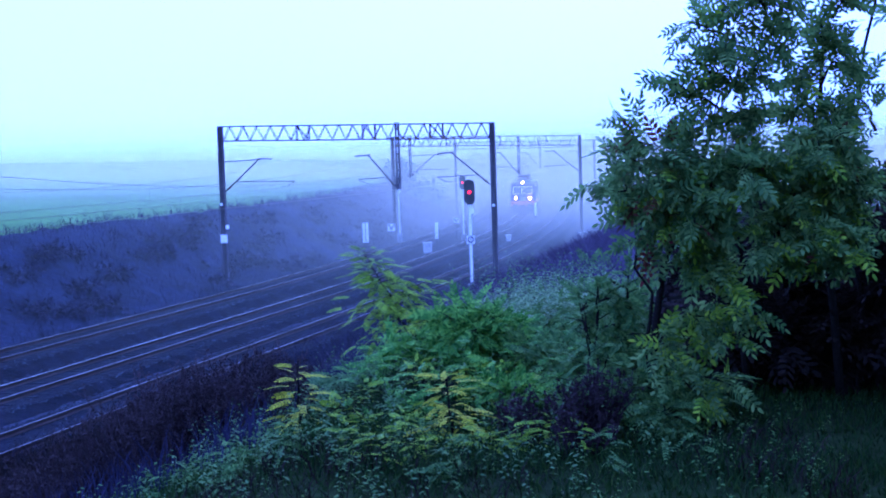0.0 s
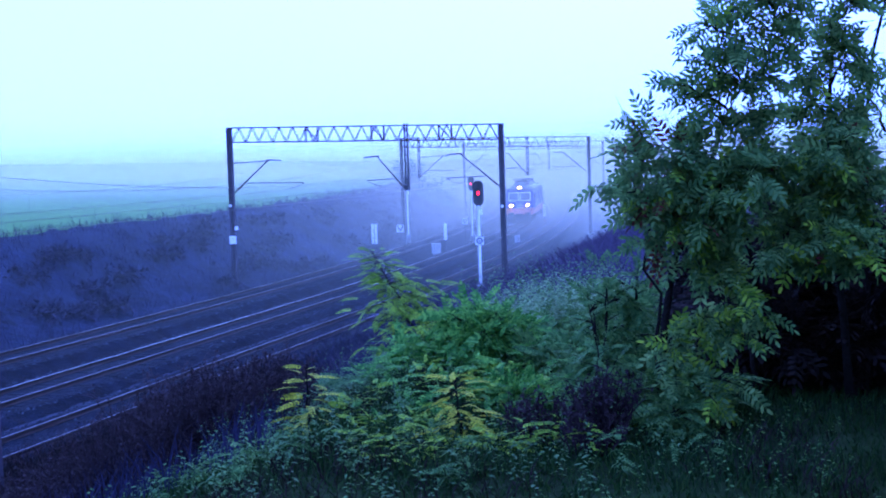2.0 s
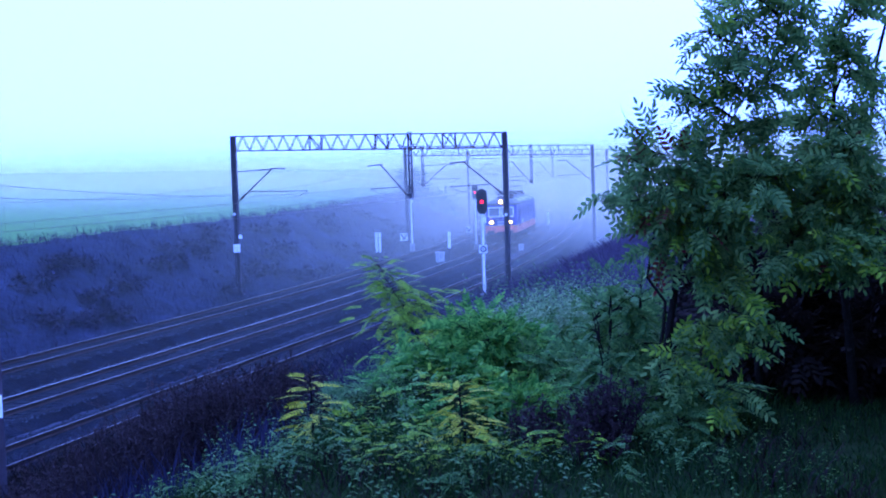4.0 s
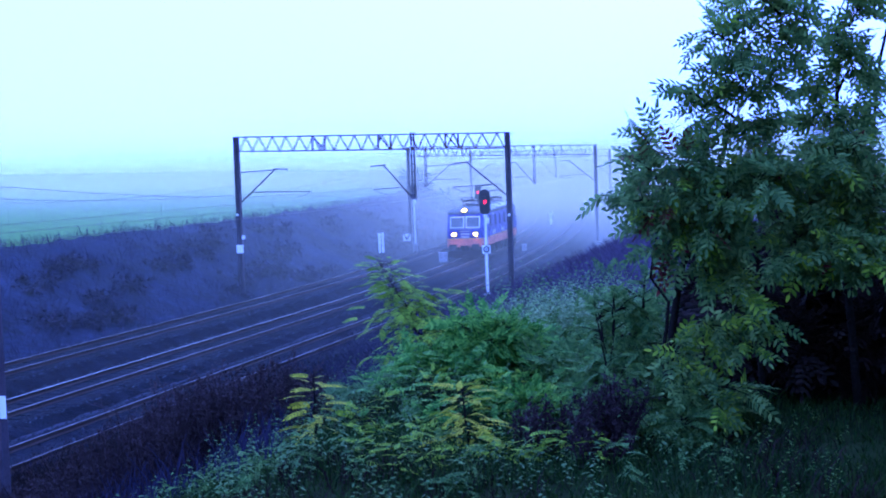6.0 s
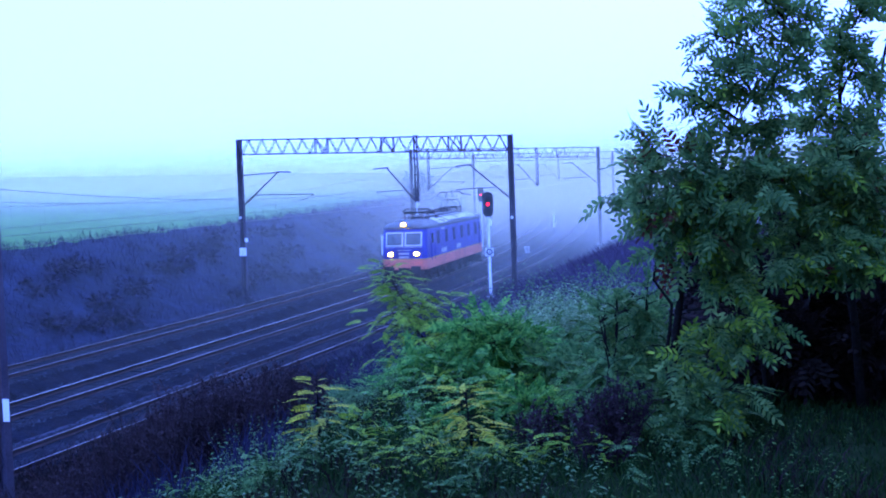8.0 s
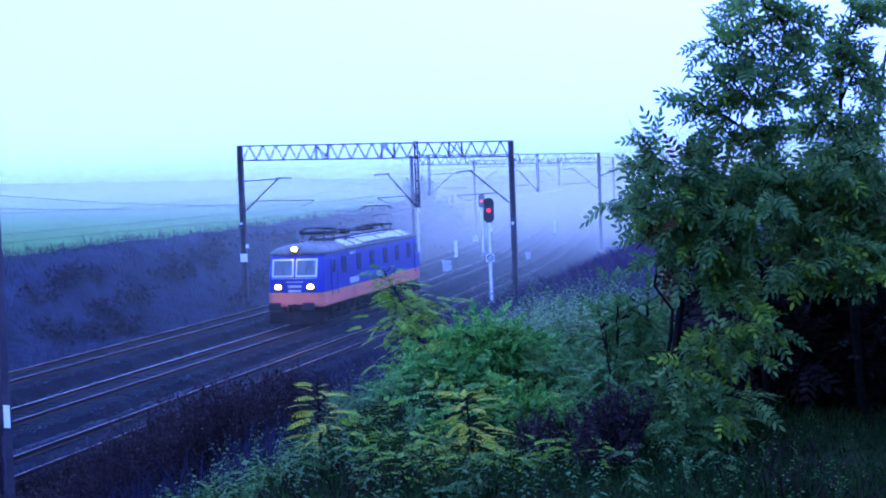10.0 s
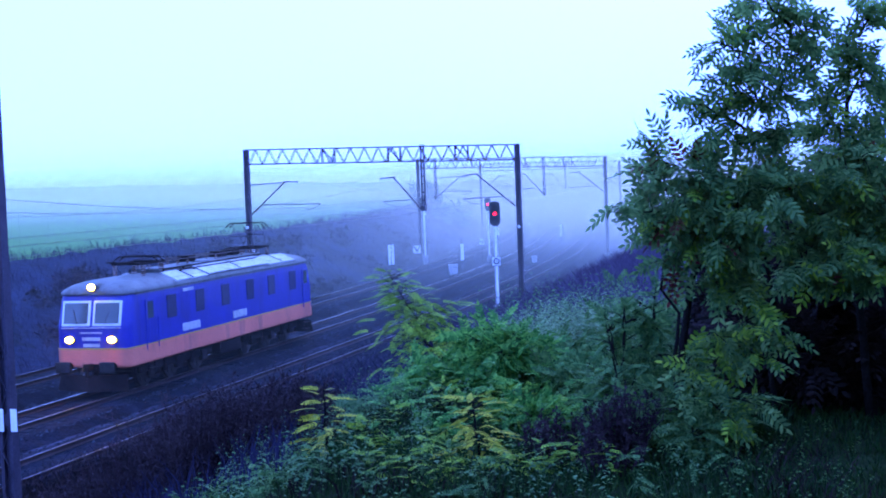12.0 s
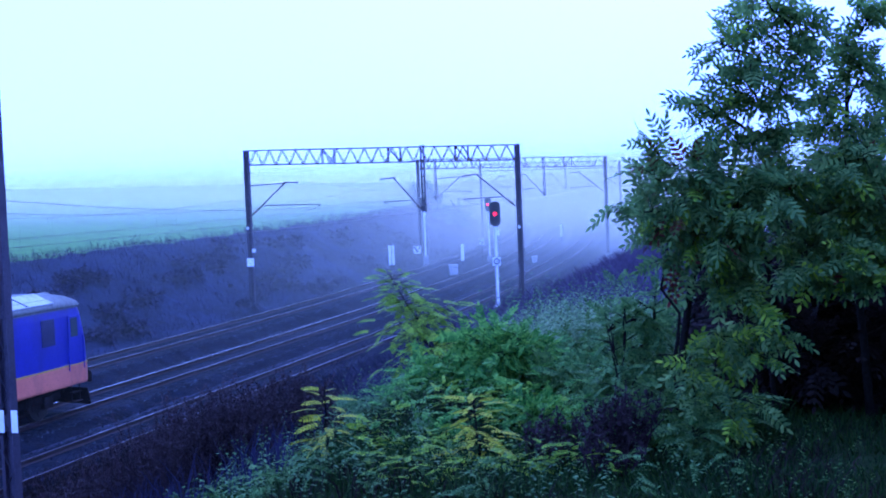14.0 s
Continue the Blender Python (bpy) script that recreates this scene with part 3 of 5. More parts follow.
striped_board(beside(112.0, -8.4), 0.5, 0.3, 1.95)


def cabinet(p, w, h, d, label):
    s = thing("trackside_cabinet", facing(p), label, "equipment cabinet", "trackside cabinets")
    bm = B()
    box(bm, (0, 0, h / 2 - 0.1), (w, d, h), bevel=0.02)
    body = part("body", bm, M_GREYBOX, s)
    bm = B()
    box(bm, (0, 0, h - 0.07), (w + 0.08, d + 0.08, 0.06), bevel=0.015)
    part("lid", bm, M_GREYBOX, s)
    bm = B()
    box(bm, (0, -d / 2 - 0.012, h / 2 - 0.08), (w - 0.14, 0.02, h - 0.2), bevel=0.008)
    door = part("door", bm, M_GREYBOX, body)
    bm = B()
    box(bm, (w / 2 - 0.16, -d / 2 - 0.035, h / 2), (0.03, 0.03, 0.14), bevel=0.008)
    part("handle", bm, M_BLACK, door)
    bm = B()
    box(bm, (0, 0, -0.4), (w * 0.8, d * 0.8, 0.7))
    part("plinth", bm, M_CONCRETE, s)


cabinet(beside(111.0, -2.95, -0.38), 0.74, 0.70, 0.5, "pale grey metal equipment cabinet between the tracks")
cabinet(beside(121.5, 2.3, -0.3), 0.45, 0.5, 0.4, "small pale metal box beside the rails")


def post_board(p, w, z0, z1, label):
    s = thing("marker_post", facing(p), label, "marker post", "marker posts")
    po = B()
    tube(po, [(0, 0.06, -0.9), (0, 0.06, z1 - 0.05)], 0.04, 8)
    part("post", po, M_STEEL, s)
    bm = B()
    box(bm, (0, 0, (z0 + z1) / 2), (w, 0.03, z1 - z0), bevel=0.006)
    part("board", bm, M_WHITE, s)


post_board(beside(114.5, -2.85), 0.26, 0.35, 1.75, "narrow white marker board on a post between tracks")
post_board(beside(150.0, 2.3), 0.3, 0.5, 1.9, "narrow white marker board on a post between tracks")


def cross_sign(p, w, z, label):
    """A square of two crossed white strips over a dark ground."""
    s = thing("crossed_sign", facing(p), label, "railway sign", "crossed signs")
    po = B()
    tube(po, [(0, 0.05, -0.9), (0, 0.05, z)], 0.035, 8)
    part("post", po, M_STEEL, s)
    bm = B()
    box(bm, (0, 0, z), (w, 0.02, w), bevel=0.004)
    panel = part("panel", bm, M_WHITE, s)
    bm = B()
    for sx in (-1, 1):
        bar(bm, (0, -0.014, z - w * 0.32), (sx * w * 0.38, -0.014, z + w * 0.42), w * 0.16, 0.006, up=(0, 1, 0))
    part("chevron", bm, M_BLACK, panel)


cross_sign(beside(127.5, -9.6, 0.3), 0.7, 0.42, "white square sign with a black chevron at the mast foot")
cross_sign(beside(126.5, -3.2), 0.5, 1.3, "pale square sign with a dark chevron on a post")
for k, x in enumerate((7.12, 7.47)):
    plate("mast_stripe_board", Matrix.Translation(line_at(33.2)[0]) @ Matrix.Rotation(math.atan2(line_at(33.2)[2].y, line_at(33.2)[2].x), 4, "Z"), (x, -0.19, 2.1), (0.16, 0.02, 0.52), M_WHITE, "white enamel strip fixed to the mast", "plate", "mast plates")


# ---------------------------------------------------------------- the locomotive (x forward, z from the rail's top)
def outline(hl, hw, r, n=6):
    """A rounded rectangle seen from above, counter-clockwise."""
    pts = []
    for cx, cy, a in ((hl - r, hw - r, 0), (-hl + r, hw - r, 90), (-hl + r, -hw + r, 180), (hl - r, -hw + r, 270)):
        for k in range(n + 1):
            t = radians(a + 90 * k / n)
            pts.append((cx + r * math.cos(t), cy + r * math.sin(t)))
    return pts


def stack(bm, levels, close=True):
    """Walls through rounded rectangles at several heights: z, half length, half width, corner radius."""
    rings = [[bm.verts.new((x, y, z)) for x, y in outline(hl, hw, r)] for z, hl, hw, r in levels]
    for a, b in zip(rings, rings[1:]):
        for k in range(len(a)):
            bm.faces.new((a[k], a[(k + 1) % len(a)], b[(k + 1) % len(a)], b[k]))
    if close:
        bm.faces.new(rings[0][::-1])
        bm.faces.new(rings[-1])
    return bm


def oval(bm, z, k):
    """Flatten a round part about the height z."""
    for v in bm.verts:
        v.co.z = z + (v.co.z - z) * k


HL, HW = 8.9, 1.475
AXLES = [s * 4.55 + d for s in (1, -1) for d in (2.15, 0.0, -2.15)]


def build_locomotive():
    loco = thing("electric_locomotive", Matrix(), "blue electric locomotive with an orange lower band and grey roof", "locomotive")
    band = part("lower_band", stack(B(), [(1.0, HL - 0.02, HW - 0.02, 0.32), (1.06, HL + 0.02, HW, 0.34), (1.62, HL + 0.02, HW, 0.34), (1.66, HL + 0.01, HW - 0.004, 0.34)]), M_ORANGE, loco, "dusty orange lower body band")
    body = part("body", stack(B(), [(1.664, HL, HW - 0.008, 0.36), (2.45, HL - 0.02, HW - 0.008, 0.38), (3.3, HL - 0.22, HW - 0.02, 0.42), (3.56, HL - 0.30, HW - 0.04, 0.45)]), M_BLUE, loco, "blue painted body shell")
    part("waist_line", stack(B(), [(1.645, HL + 0.02, HW, 0.34), (1.648, HL + 0.03, HW + 0.008, 0.34), (1.69, HL + 0.03, HW + 0.008, 0.34), (1.693, HL + 0.0, HW - 0.01, 0.34)]), M_LINE, loco, "thin dull yellow line above the orange band")
    roof = part("roof", stack(B(), [(3.564, HL - 0.24, HW - 0.01, 0.45), (3.62, HL - 0.22, HW + 0.01, 0.45), (3.74, HL - 0.30, HW - 0.05, 0.5), (3.90, HL - 0.55, HW - 0.26, 0.55), (4.0, HL - 0.95, HW - 0.55, 0.55), (4.05, HL - 1.6, HW - 0.85, 0.5)]), M_ROOF, loco, "rounded grey cab roof", smooth=True)
    # pale slabs along both roof shoulders, and a raised middle
    for sy in (-1, 1):
        for x0, x1, lift in ((4.9, 2.2, 0.0), (2.15, -3.9, 0.06), (-3.95, -6.9, 0.0)):
            bm = B()
            tilt = Matrix.Translation((0, sy * 1.08, 3.92 + lift)) @ Matrix.Rotation(-sy * radians(24), 4, "X")
            box(bm, ((x0 + x1) / 2, 0, 0), (x0 - x1, 0.78, 0.07), tilt, bevel=0.02)
            part("roof_panel", bm, M_PANEL, loco, "pale removable roof panel")
            bm = B()
            box(bm, ((x0 + x1) / 2, 0, 0.05), (0.04, 0.76, 0.03), tilt)
            part("seam_strip", bm, M_ROOF, loco)
    for x0, x1, z in ((4.3, 0.4, 4.16), (0.3, -4.8, 4.2)):
        bm = B()
        box(bm, ((x0 + x1) / 2, 0, z - 0.06), (x0 - x1, 1.25, 0.22), bevel=0.05)
        part("roof_hatch", bm, M_ROOF, loco, "grey raised roof hatch")
    for y in (-0.45, 0.0, 0.45):
        bm = B()
        tube(bm, [(5.6, y, 4.45), (2.0, y, 4.47), (-5.6, y, 4.45)], 0.022, 6)
        bus = part("roof_busbar", bm, M_WIRE, loco)
        for x in (4.4, 2.0, -0.6, -3.2, -5.0):
            ins = B()
            for k in range(4):
                tube(ins, [(x, y, 4.22 + 0.055 * k), (x, y, 4.25 + 0.055 * k)], 0.06, 8)
            part("insulator", ins, M_CERAMIC, bus)
    for sy in (-1, 1):
        for y, z, x0, x1 in ((0.72, 4.20, 4.6, -5.4), (0.92, 4.10, 3.6, -3.6)):
            bm = B()
            tube(bm, [(x0, sy * y, z), (x1, sy * y, z)], 0.03, 6)
            for k in range(7):
                x = x0 + (x1 - x0) * k / 6
                box(bm, (x, sy * y, z - 0.07), (0.05, 0.05, 0.16))
            part("roof_conduit", bm, M_UNDER, loco, "dark conduit on short brackets along the roof")
    for x in (1.4, -1.6, -2.9):
        bm = B()
        box(bm, (x, 0.1, 4.42), (0.7, 0.5, 0.25), bevel=0.03)
        part("roof_box", bm, M_UNDER, loco)

    # pantographs: lowered at the leading end, raised at the trailing end
    def pantograph(x, up):
        base = B()
        for sx in (-0.75, 0.75):
            bar(base, (x + sx, -0.65, 4.5), (x + sx, 0.65, 4.5), 0.09)
        for sy in (-0.65, 0.65):
            bar(base, (x - 0.85, sy, 4.5), (x + 0.85, sy, 4.5), 0.08)
        pn = part("pantograph", base, M_UNDER, loco, "raised dark tubular pantograph" if up else "lowered dark tubular pantograph")
        for sx in (-0.75, 0.75):
            for sy in (-0.6, 0.6):
                ins = B()
                for k in range(5):
                    tube(ins, [(x + sx, sy, 4.02 + 0.09 * k), (x + sx, sy, 4.07 + 0.09 * k)], 0.09, 8)
                part("insulator", ins, M_CERAMIC, pn)
        frame_bm = B()
        z1, z2, reach = (5.05, 5.58, 0.95) if up else (4.62, 4.72, 1.75)
        for sy in (-1, 1):
            for sx in (-1, 1):
                tube(frame_bm, [(x + sx * 0.7, sy * 0.55, 4.53), (x + sx * reach, sy * 0.42, z1)], 0.015, 6)
                tube(frame_bm, [(x + sx * reach, sy * 0.42, z1), (x + sx * 0.22, sy * 0.35, z2)], 0.011, 6)
        for sx in (-1, 1):
            tube(frame_bm, [(x + sx * reach, -0.42, z1), (x + sx * reach, 0.42, z1)], 0.02, 6)
        part("pantograph_arm", frame_bm, M_UNDER, pn)
        hd = B()
        for sx in (-0.22, 0.22):
            tube(hd, [(x + sx, -0.95, z2 - 0.16), (x + sx, -0.72, z2 + 0.03), (x + sx, 0.72, z2 + 0.03), (x + sx, 0.95, z2 - 0.16)], 0.028, 6)
        for sy in (-0.6, 0.6):
            bar(hd, (x - 0.22, sy, z2 + 0.02), (x + 0.22, sy, z2 + 0.02), 0.03)
        part("collector_head", hd, M_UNDER, pn)

    pantograph(5.2, False)
    pantograph(-4.9, True)

    # sides: windows, louvres, doors, plates, rail
    for sy in (-1, 1):
        for x in (3.1, 0.77, -1.7, -4.0, 5.5, -6.45):
            bm = B()
            box(bm, (x, sy * (HW - 0.012), 2.86), (0.76, 0.03, 0.86), bevel=0.01)
            w = part("side_window", bm, M_LOUVRE, loco, "dark louvred side window")
            bm = B()
            for k in range(6):
                box(bm, (x, sy * (HW + 0.006), 2.52 + 0.135 * k), (0.64, 0.016, 0.03))
            part("louvre_slat", bm, M_LOUVRE, w)
        for x in (7.2, -7.95):
            bm = B()
            box(bm, (x, sy * (HW + 0.0), 2.48), (0.72, 0.03, 1.6), bevel=0.01)
            d = part("cab_door", bm, M_BLUE, loco)
            bm = B()
            box(bm, (x, sy * (HW + 0.014), 2.9), (0.42, 0.02, 0.62), bevel=0.01)
            part("door_window", bm, M_GLASS, d)
            for dx in (-0.45, 0.45):
                bm = B()
                tube(bm, [(x + dx, sy * (HW + 0.06), 1.5), (x + dx, sy * (HW + 0.06), 2.6)], 0.02, 6)
                part("handrail", bm, M_BLUE, loco)
            st = B()
            for z in (0.45, 0.75):
                box(st, (x, sy * (HW - 0.05), z), (0.5, 0.22, 0.03))
            for dx in (-0.25, 0.25):
                bar(st, (x + dx, sy * (HW - 0.05), 0.4), (x + dx, sy * (HW - 0.05), 1.02), 0.03)
            part("step", st, M_UNDER, loco)
        for x, wd in ((3.95, 1.5), (-0.55, 1.35)):
            bm = B()
            box(bm, (x, sy * (HW + 0.0), 1.95), (wd, 0.02, 0.30), bevel=0.006)
            pl = part("side_plate", bm, M_PANEL, loco, "pale lettering plate with unreadable bars")
            bm = B()
            for k in range(5):
                box(bm, (x - wd * 0.36 + wd * 0.18 * k, sy * (HW + 0.012), 1.95), (wd * 0.1, 0.006, 0.16))
            part("lettering_bar", bm, M_GREYBOX, pl)
        bm = B()
        box(bm, (4.1, sy * (HW - 0.005), 3.38), (0.9, 0.03, 0.12), bevel=0.01)
        part("vent_strip", bm, M_PANEL, loco)
        bm = B()
        box(bm, (0, sy * (HW - 0.02), 3.55), (2 * HL - 1.4, 0.05, 0.04))
        part("gutter", bm, M_ROOF, loco)

    # ends: windscreens, lamps, buffers, couplings, ploughs
    for e in (1, -1):
        lean = Matrix.Translation((e * (HL - 0.13), 0, 2.93)) @ Matrix.Rotation(-e * radians(13.2), 4, "Y")
        for sy in (-1, 1):
            bm = B()
            box(bm, (0.0, sy * 0.62, 0), (0.05, 1.14, 0.92), lean, bevel=0.02)
            fr = part("windscreen_frame", bm, M_CREAM, loco, "pale painted windscreen surround")
            bm = B()
            box(bm, (e * 0.03, sy * 0.62, 0), (0.02, 0.96, 0.74), lean, bevel=0.008)
            part("windscreen", bm, M_GLASS, fr)
            bm = B()
            bar(bm, lean @ Vector((e * 0.05, sy * 0.55, -0.4)), lean @ Vector((e * 0.05, sy * 0.75, 0.15)), 0.02)
            part("wiper", bm, M_BLACK, fr)
            bm = B()
            tube(bm, [(e * (HL - 0.06), sy * 0.85, 2.0), (e * (HL + 0.06), sy * 0.85, 2.0)], 0.22, 20)
            oval(bm, 2.0, 0.68)
            hs = part("lamp_housing", bm, M_ROOF, loco)
            bm = B()
            tube(bm, [(e * (HL + 0.05), sy * 0.85, 2.0), (e * (HL + 0.09), sy * 0.85, 2.0)], 0.15, 20)
            oval(bm, 2.0, 0.68)
            part("headlamp" if e > 0 else "tail_lamp", bm, M_HEAD if e > 0 else M_BLACK, hs, "glowing warm headlamp" if e > 0 else "")
            bm = B()
            tube(bm, [(e * HL, sy * 0.875, 1.06), (e * (HL + 0.45), sy * 0.875, 1.06)], 0.11, 12)
            bf = part("buffer", bm, M_UNDER, loco)
            bm = B()
            box(bm, (e * (HL + 0.5), sy * 0.875, 1.06), (0.06, 0.62, 0.4), bevel=0.05)
            part("buffer_plate", bm, M_WHEEL, bf, "worn oblong steel buffer plate")
        bm = B()
        tube(bm, [(e * (HL - 0.70), 0, 3.86), (e * (HL - 0.17), 0, 3.86)], 0.19, 20)
        oval(bm, 3.86, 0.75)
        hs = part("roof_lamp_housing", bm, M_ROOF, loco)
        bm = B()
        tube(bm, [(e * (HL - 0.18), 0, 3.86), (e * (HL - 0.14), 0, 3.86)], 0.14, 20)
        oval(bm, 3.86, 0.75)
        part("roof_headlamp", bm, M_HEAD if e > 0 else M_BLACK, hs, "glowing warm headlamp" if e > 0 else "")
        for z, w2, h2, mt in ((2.42, 2.4, 0.035, M_PANEL), (2.24, 0.9, 0.05, M_PANEL), (2.02, 0.72, 0.12, M_GREYBOX), (1.79, 0.66, 0.12, M_PANEL)):
            bm = B()
            box(bm, (e * (HL + 0.0), 0, z), (0.03, w2, h2), bevel=0.004)
            part("front_strip", bm, mt, loco)
        bm = B()
        box(bm, (e * (HL + 0.2), 0, 1.04), (0.4, 0.12, 0.22), bevel=0.03)
        box(bm, (e * (HL + 0.42), 0, 0.9), (0.1, 0.1, 0.4), bevel=0.03)
        part("coupling", bm, M_UNDER, loco)
        bm = B()
        box(bm, (e * (HL - 0.02), 0, 0.98), (0.1, 0.8, 0.3), bevel=0.03)
        part("coupling_plate", bm, M_UNDER, loco)
        for sy in (-0.35, 0.35):
            bm = B()
            tube(bm, [(e * (HL + 0.05), sy, 1.0), (e * (HL + 0.2), sy, 0.8), (e * (HL + 0.15), sy * 0.8, 0.55)], 0.025, 6)
            part("brake_hose", bm, M_BLACK, loco)
        pv = B()
        v = [pv.verts.new(p) for p in ((e * (HL - 0.05), -1.35, 0.75), (e * (HL + 0.25), 0, 0.75), (e * (HL - 0.05), 1.35, 0.75), (e * (HL + 0.05), -1.4, 0.18), (e * (HL + 0.45), 0, 0.18), (e * (HL + 0.05), 1.4, 0.18))]
        w = [pv.verts.new(q.co - Vector((e * 0.05, 0, 0))) for q in v]
        for q in ((0, 1, 4, 3), (1, 2, 5, 4)):
            pv.faces.new([v[i] for i in q])
            pv.faces.new([w[i] for i in q[::-1]])
        for a, b in ((0, 1), (1, 2), (2, 5), (5, 4), (4, 3), (3, 0)):
            pv.faces.new((v[a], v[b], w[b], w[a]))
        part("snow_plough", pv, M_UNDER, loco, "sooty steel snow plough")

    # underframe, bogies and wheelsets
    bm = B()
    box(bm, (0, 0, 0.98), (15.8, 2.3, 0.24), bevel=0.03)
    part("underframe", bm, M_UNDER, loco)
    # solid blocks added so that no light shows through between the axles
    for c in (4.55, -4.55):
        for d in (-1.08, 1.08):
            bm = B()
            box(bm, (c + d, 0, 0.62), (1.3, 1.2, 0.72), bevel=0.08)
            part("underside_light_block", bm, M_UNDER, loco)
    for x, w2 in ((0.0, 1.9),):
        bm = B()
        box(bm, (x, 0, 0.66), (w2, 2.5, 0.5), bevel=0.04)
        part("equipment_box", bm, M_UNDER, loco)
    for c in (4.55, -4.55):
        bm = B()
        for sy in (-1, 1):
            box(bm, (c, sy * 1.05, 0.72), (6.0, 0.16, 0.26), bevel=0.03)
            for d in (-2.15, 0, 2.15):
                box(bm, (c + d, sy * 1.12, 0.62), (0.5, 0.2, 0.42), bevel=0.04)
            for d in (-1.1, 1.1):
                tube(bm, [(c + d, sy * 1.12, 0.45), (c + d, sy * 1.12, 0.95)], 0.13, 8)
        box(bm, (c, 0, 0.75), (5.0, 1.9, 0.2))
        part("bogie", bm, M_UNDER, loco)
    axles = []
    for x in AXLES:
        bm = B()
        tube(bm, [(0, -0.8, 0), (0, 0.8, 0)], 0.09, 8)
        for sy in (-1, 1):
            tube(bm, [(0, sy * 0.68, 0), (0, sy * 0.715, 0)], 0.65, 24)
            tube(bm, [(0, sy * 0.716, 0), (0, sy * 0.82, 0)], 0.615, 24)
            for k in range(6):
                a = math.pi * k / 3
                box(bm, (0.38 * math.cos(a), sy * 0.83, 0.38 * math.sin(a)), (0.16, 0.03, 0.16))
        ws = part("wheelset", bm, M_WHEEL, loco, "worn steel wheelset")
        ws.location = (x, 0, 0.615)
        axles.append(ws)
    return loco, axles


locomotive, wheelsets = build_locomotive()


# ---------------------------------------------------------------- plants
rng = np.random.default_rng(7)


def mesh_np(name, verts, faces, material):
    """A mesh from arrays; all faces have as many corners."""
    me = bpy.data.meshes.new(name)
    n, k = faces.shape
    me.vertices.add(len(verts))
    me.vertices.foreach_set("co", np.ascontiguousarray(verts, np.float32).ravel())
    me.loops.add(n * k)
    me.loops.foreach_set("vertex_index", faces.astype(np.int32).ravel())
    me.polygons.add(n)
    me.polygons.foreach_set("loop_start", np.arange(0, n * k, k, dtype=np.int32))
    me.update(calc_edges=True)
    me.validate()
    me.materials.append(material)
    return me


def leaflet(length, width, bend=0.15):
    """Six corners of one pointed leaflet along x."""
    return np.array([(0, 0, 0), (0.3 * length, 0.5 * width, -0.02 * length), (0.7 * length, 0.42 * width, -bend * 0.5 * length),
                     (length, 0, -bend * length), (0.7 * length, -0.42 * width, -bend * 0.5 * length), (0.3 * length, -0.5 * width, -0.02 * length)])


def compound_leaf(length, pairs, leaflet_len, leaflet_wid, droop):
    """A feathered leaf: leaflets in pairs along a drooping stalk, as corners (n, 6, 3)."""
    out = []
    stalk = []
    for i in range(pairs + 1):
        f = (i + 0.7) / (pairs + 0.7)
        p = np.array([length * f * (1 - 0.15 * droop * f), 0, -droop * length * f * f])
        sides = (0,) if i == pairs else (1, -1)
        for sd in sides:
            a = sd * radians(62 - 18 * f)
            lf = leaflet(leaflet_len * (1 - 0.25 * abs(f - 0.5)), leaflet_wid)
            tl = -droop * 0.9 * f
            c, s = math.cos(a), math.sin(a)
            r = np.array([[c, -s, 0], [s, c, 0], [0, 0, 1]])
            ct, st = math.cos(tl), math.sin(tl)
            rt = np.array([[ct, 0, -st], [0, 1, 0], [st, 0, ct]])
            out.append(lf @ r.T @ rt.T + p)
    for i in range(3):
        f0, f1 = i / 3, (i + 1) / 3
        a, b = (np.array([length * f * (1 - 0.15 * droop * f), 0, -droop * length * f * f]) for f in (f0, f1))
        w = np.array([0, 0.0022, 0])
        out.append(np.array([a - w, (a + b) / 2 - w, b - w, b + w, (a + b) / 2 + w, a + w]))
    return np.array(out)


LEAF_A = compound_leaf(0.22, 4, 0.085, 0.030, 0.3)
LEAF_B = compound_leaf(0.30, 9, 0.06, 0.022, 0.55)
LEAF_C = compound_leaf(0.26, 7, 0.062, 0.026, 0.25)
LEAF_S = np.array([leaflet(0.07, 0.028, 0.3)])


def unit(v):
    return v / np.maximum(np.linalg.norm(v, axis=-1, keepdims=True), 1e-9)


def place_leaves(template, at, ways, size, roll=0.5):
    """Copies of a leaf at points, each along its way, its face up but for some roll."""
    at, ways = np.asarray(at), unit(np.asarray(ways))
    n = len(at)
    up = np.tile((0.0, 0.0, 1.0), (n, 1)) + rng.normal(0, roll, (n, 3))
    y = unit(np.cross(up, ways))
    z = np.cross(ways, y)
    r = np.stack([ways, y, z], 2) * np.asarray(size).reshape(-1, 1, 1)
    v = np.einsum("nij,lkj->nlki", r, template) + at[:, None, None, :]
    return v.reshape(-1, 6, 3)


def leaves_part(name, chunks, material, parent, label=""):
    v = np.concatenate(chunks)
    ob = new(name, mesh_np(name, v.reshape(-1, 3), np.arange(v.shape[0] * 6).reshape(-1, 6), material))
    ob.parent = parent
    return tagged(ob, label, kind="stuff")


def limb(bm, a, b, r0, r1, wander=0.12, n=6, sag=0.0):
    """A bent tapering limb from a to b; returns its points."""
    a, b = np.asarray(a, float), np.asarray(b, float)
    d = np.linalg.norm(b - a)
    pts = []
    for i in range(n + 1):
        f = i / n
        p = a + (b - a) * f + rng.normal(0, wander * d * 0.12, 3) * math.sin(math.pi * f)
        p[2] += sag * d * math.sin(math.pi * f)
        pts.append(tuple(p))
    tube(bm, pts, [r0 + (r1 - r0) * i / n for i in range(n + 1)], 6)
    return np.array(pts)


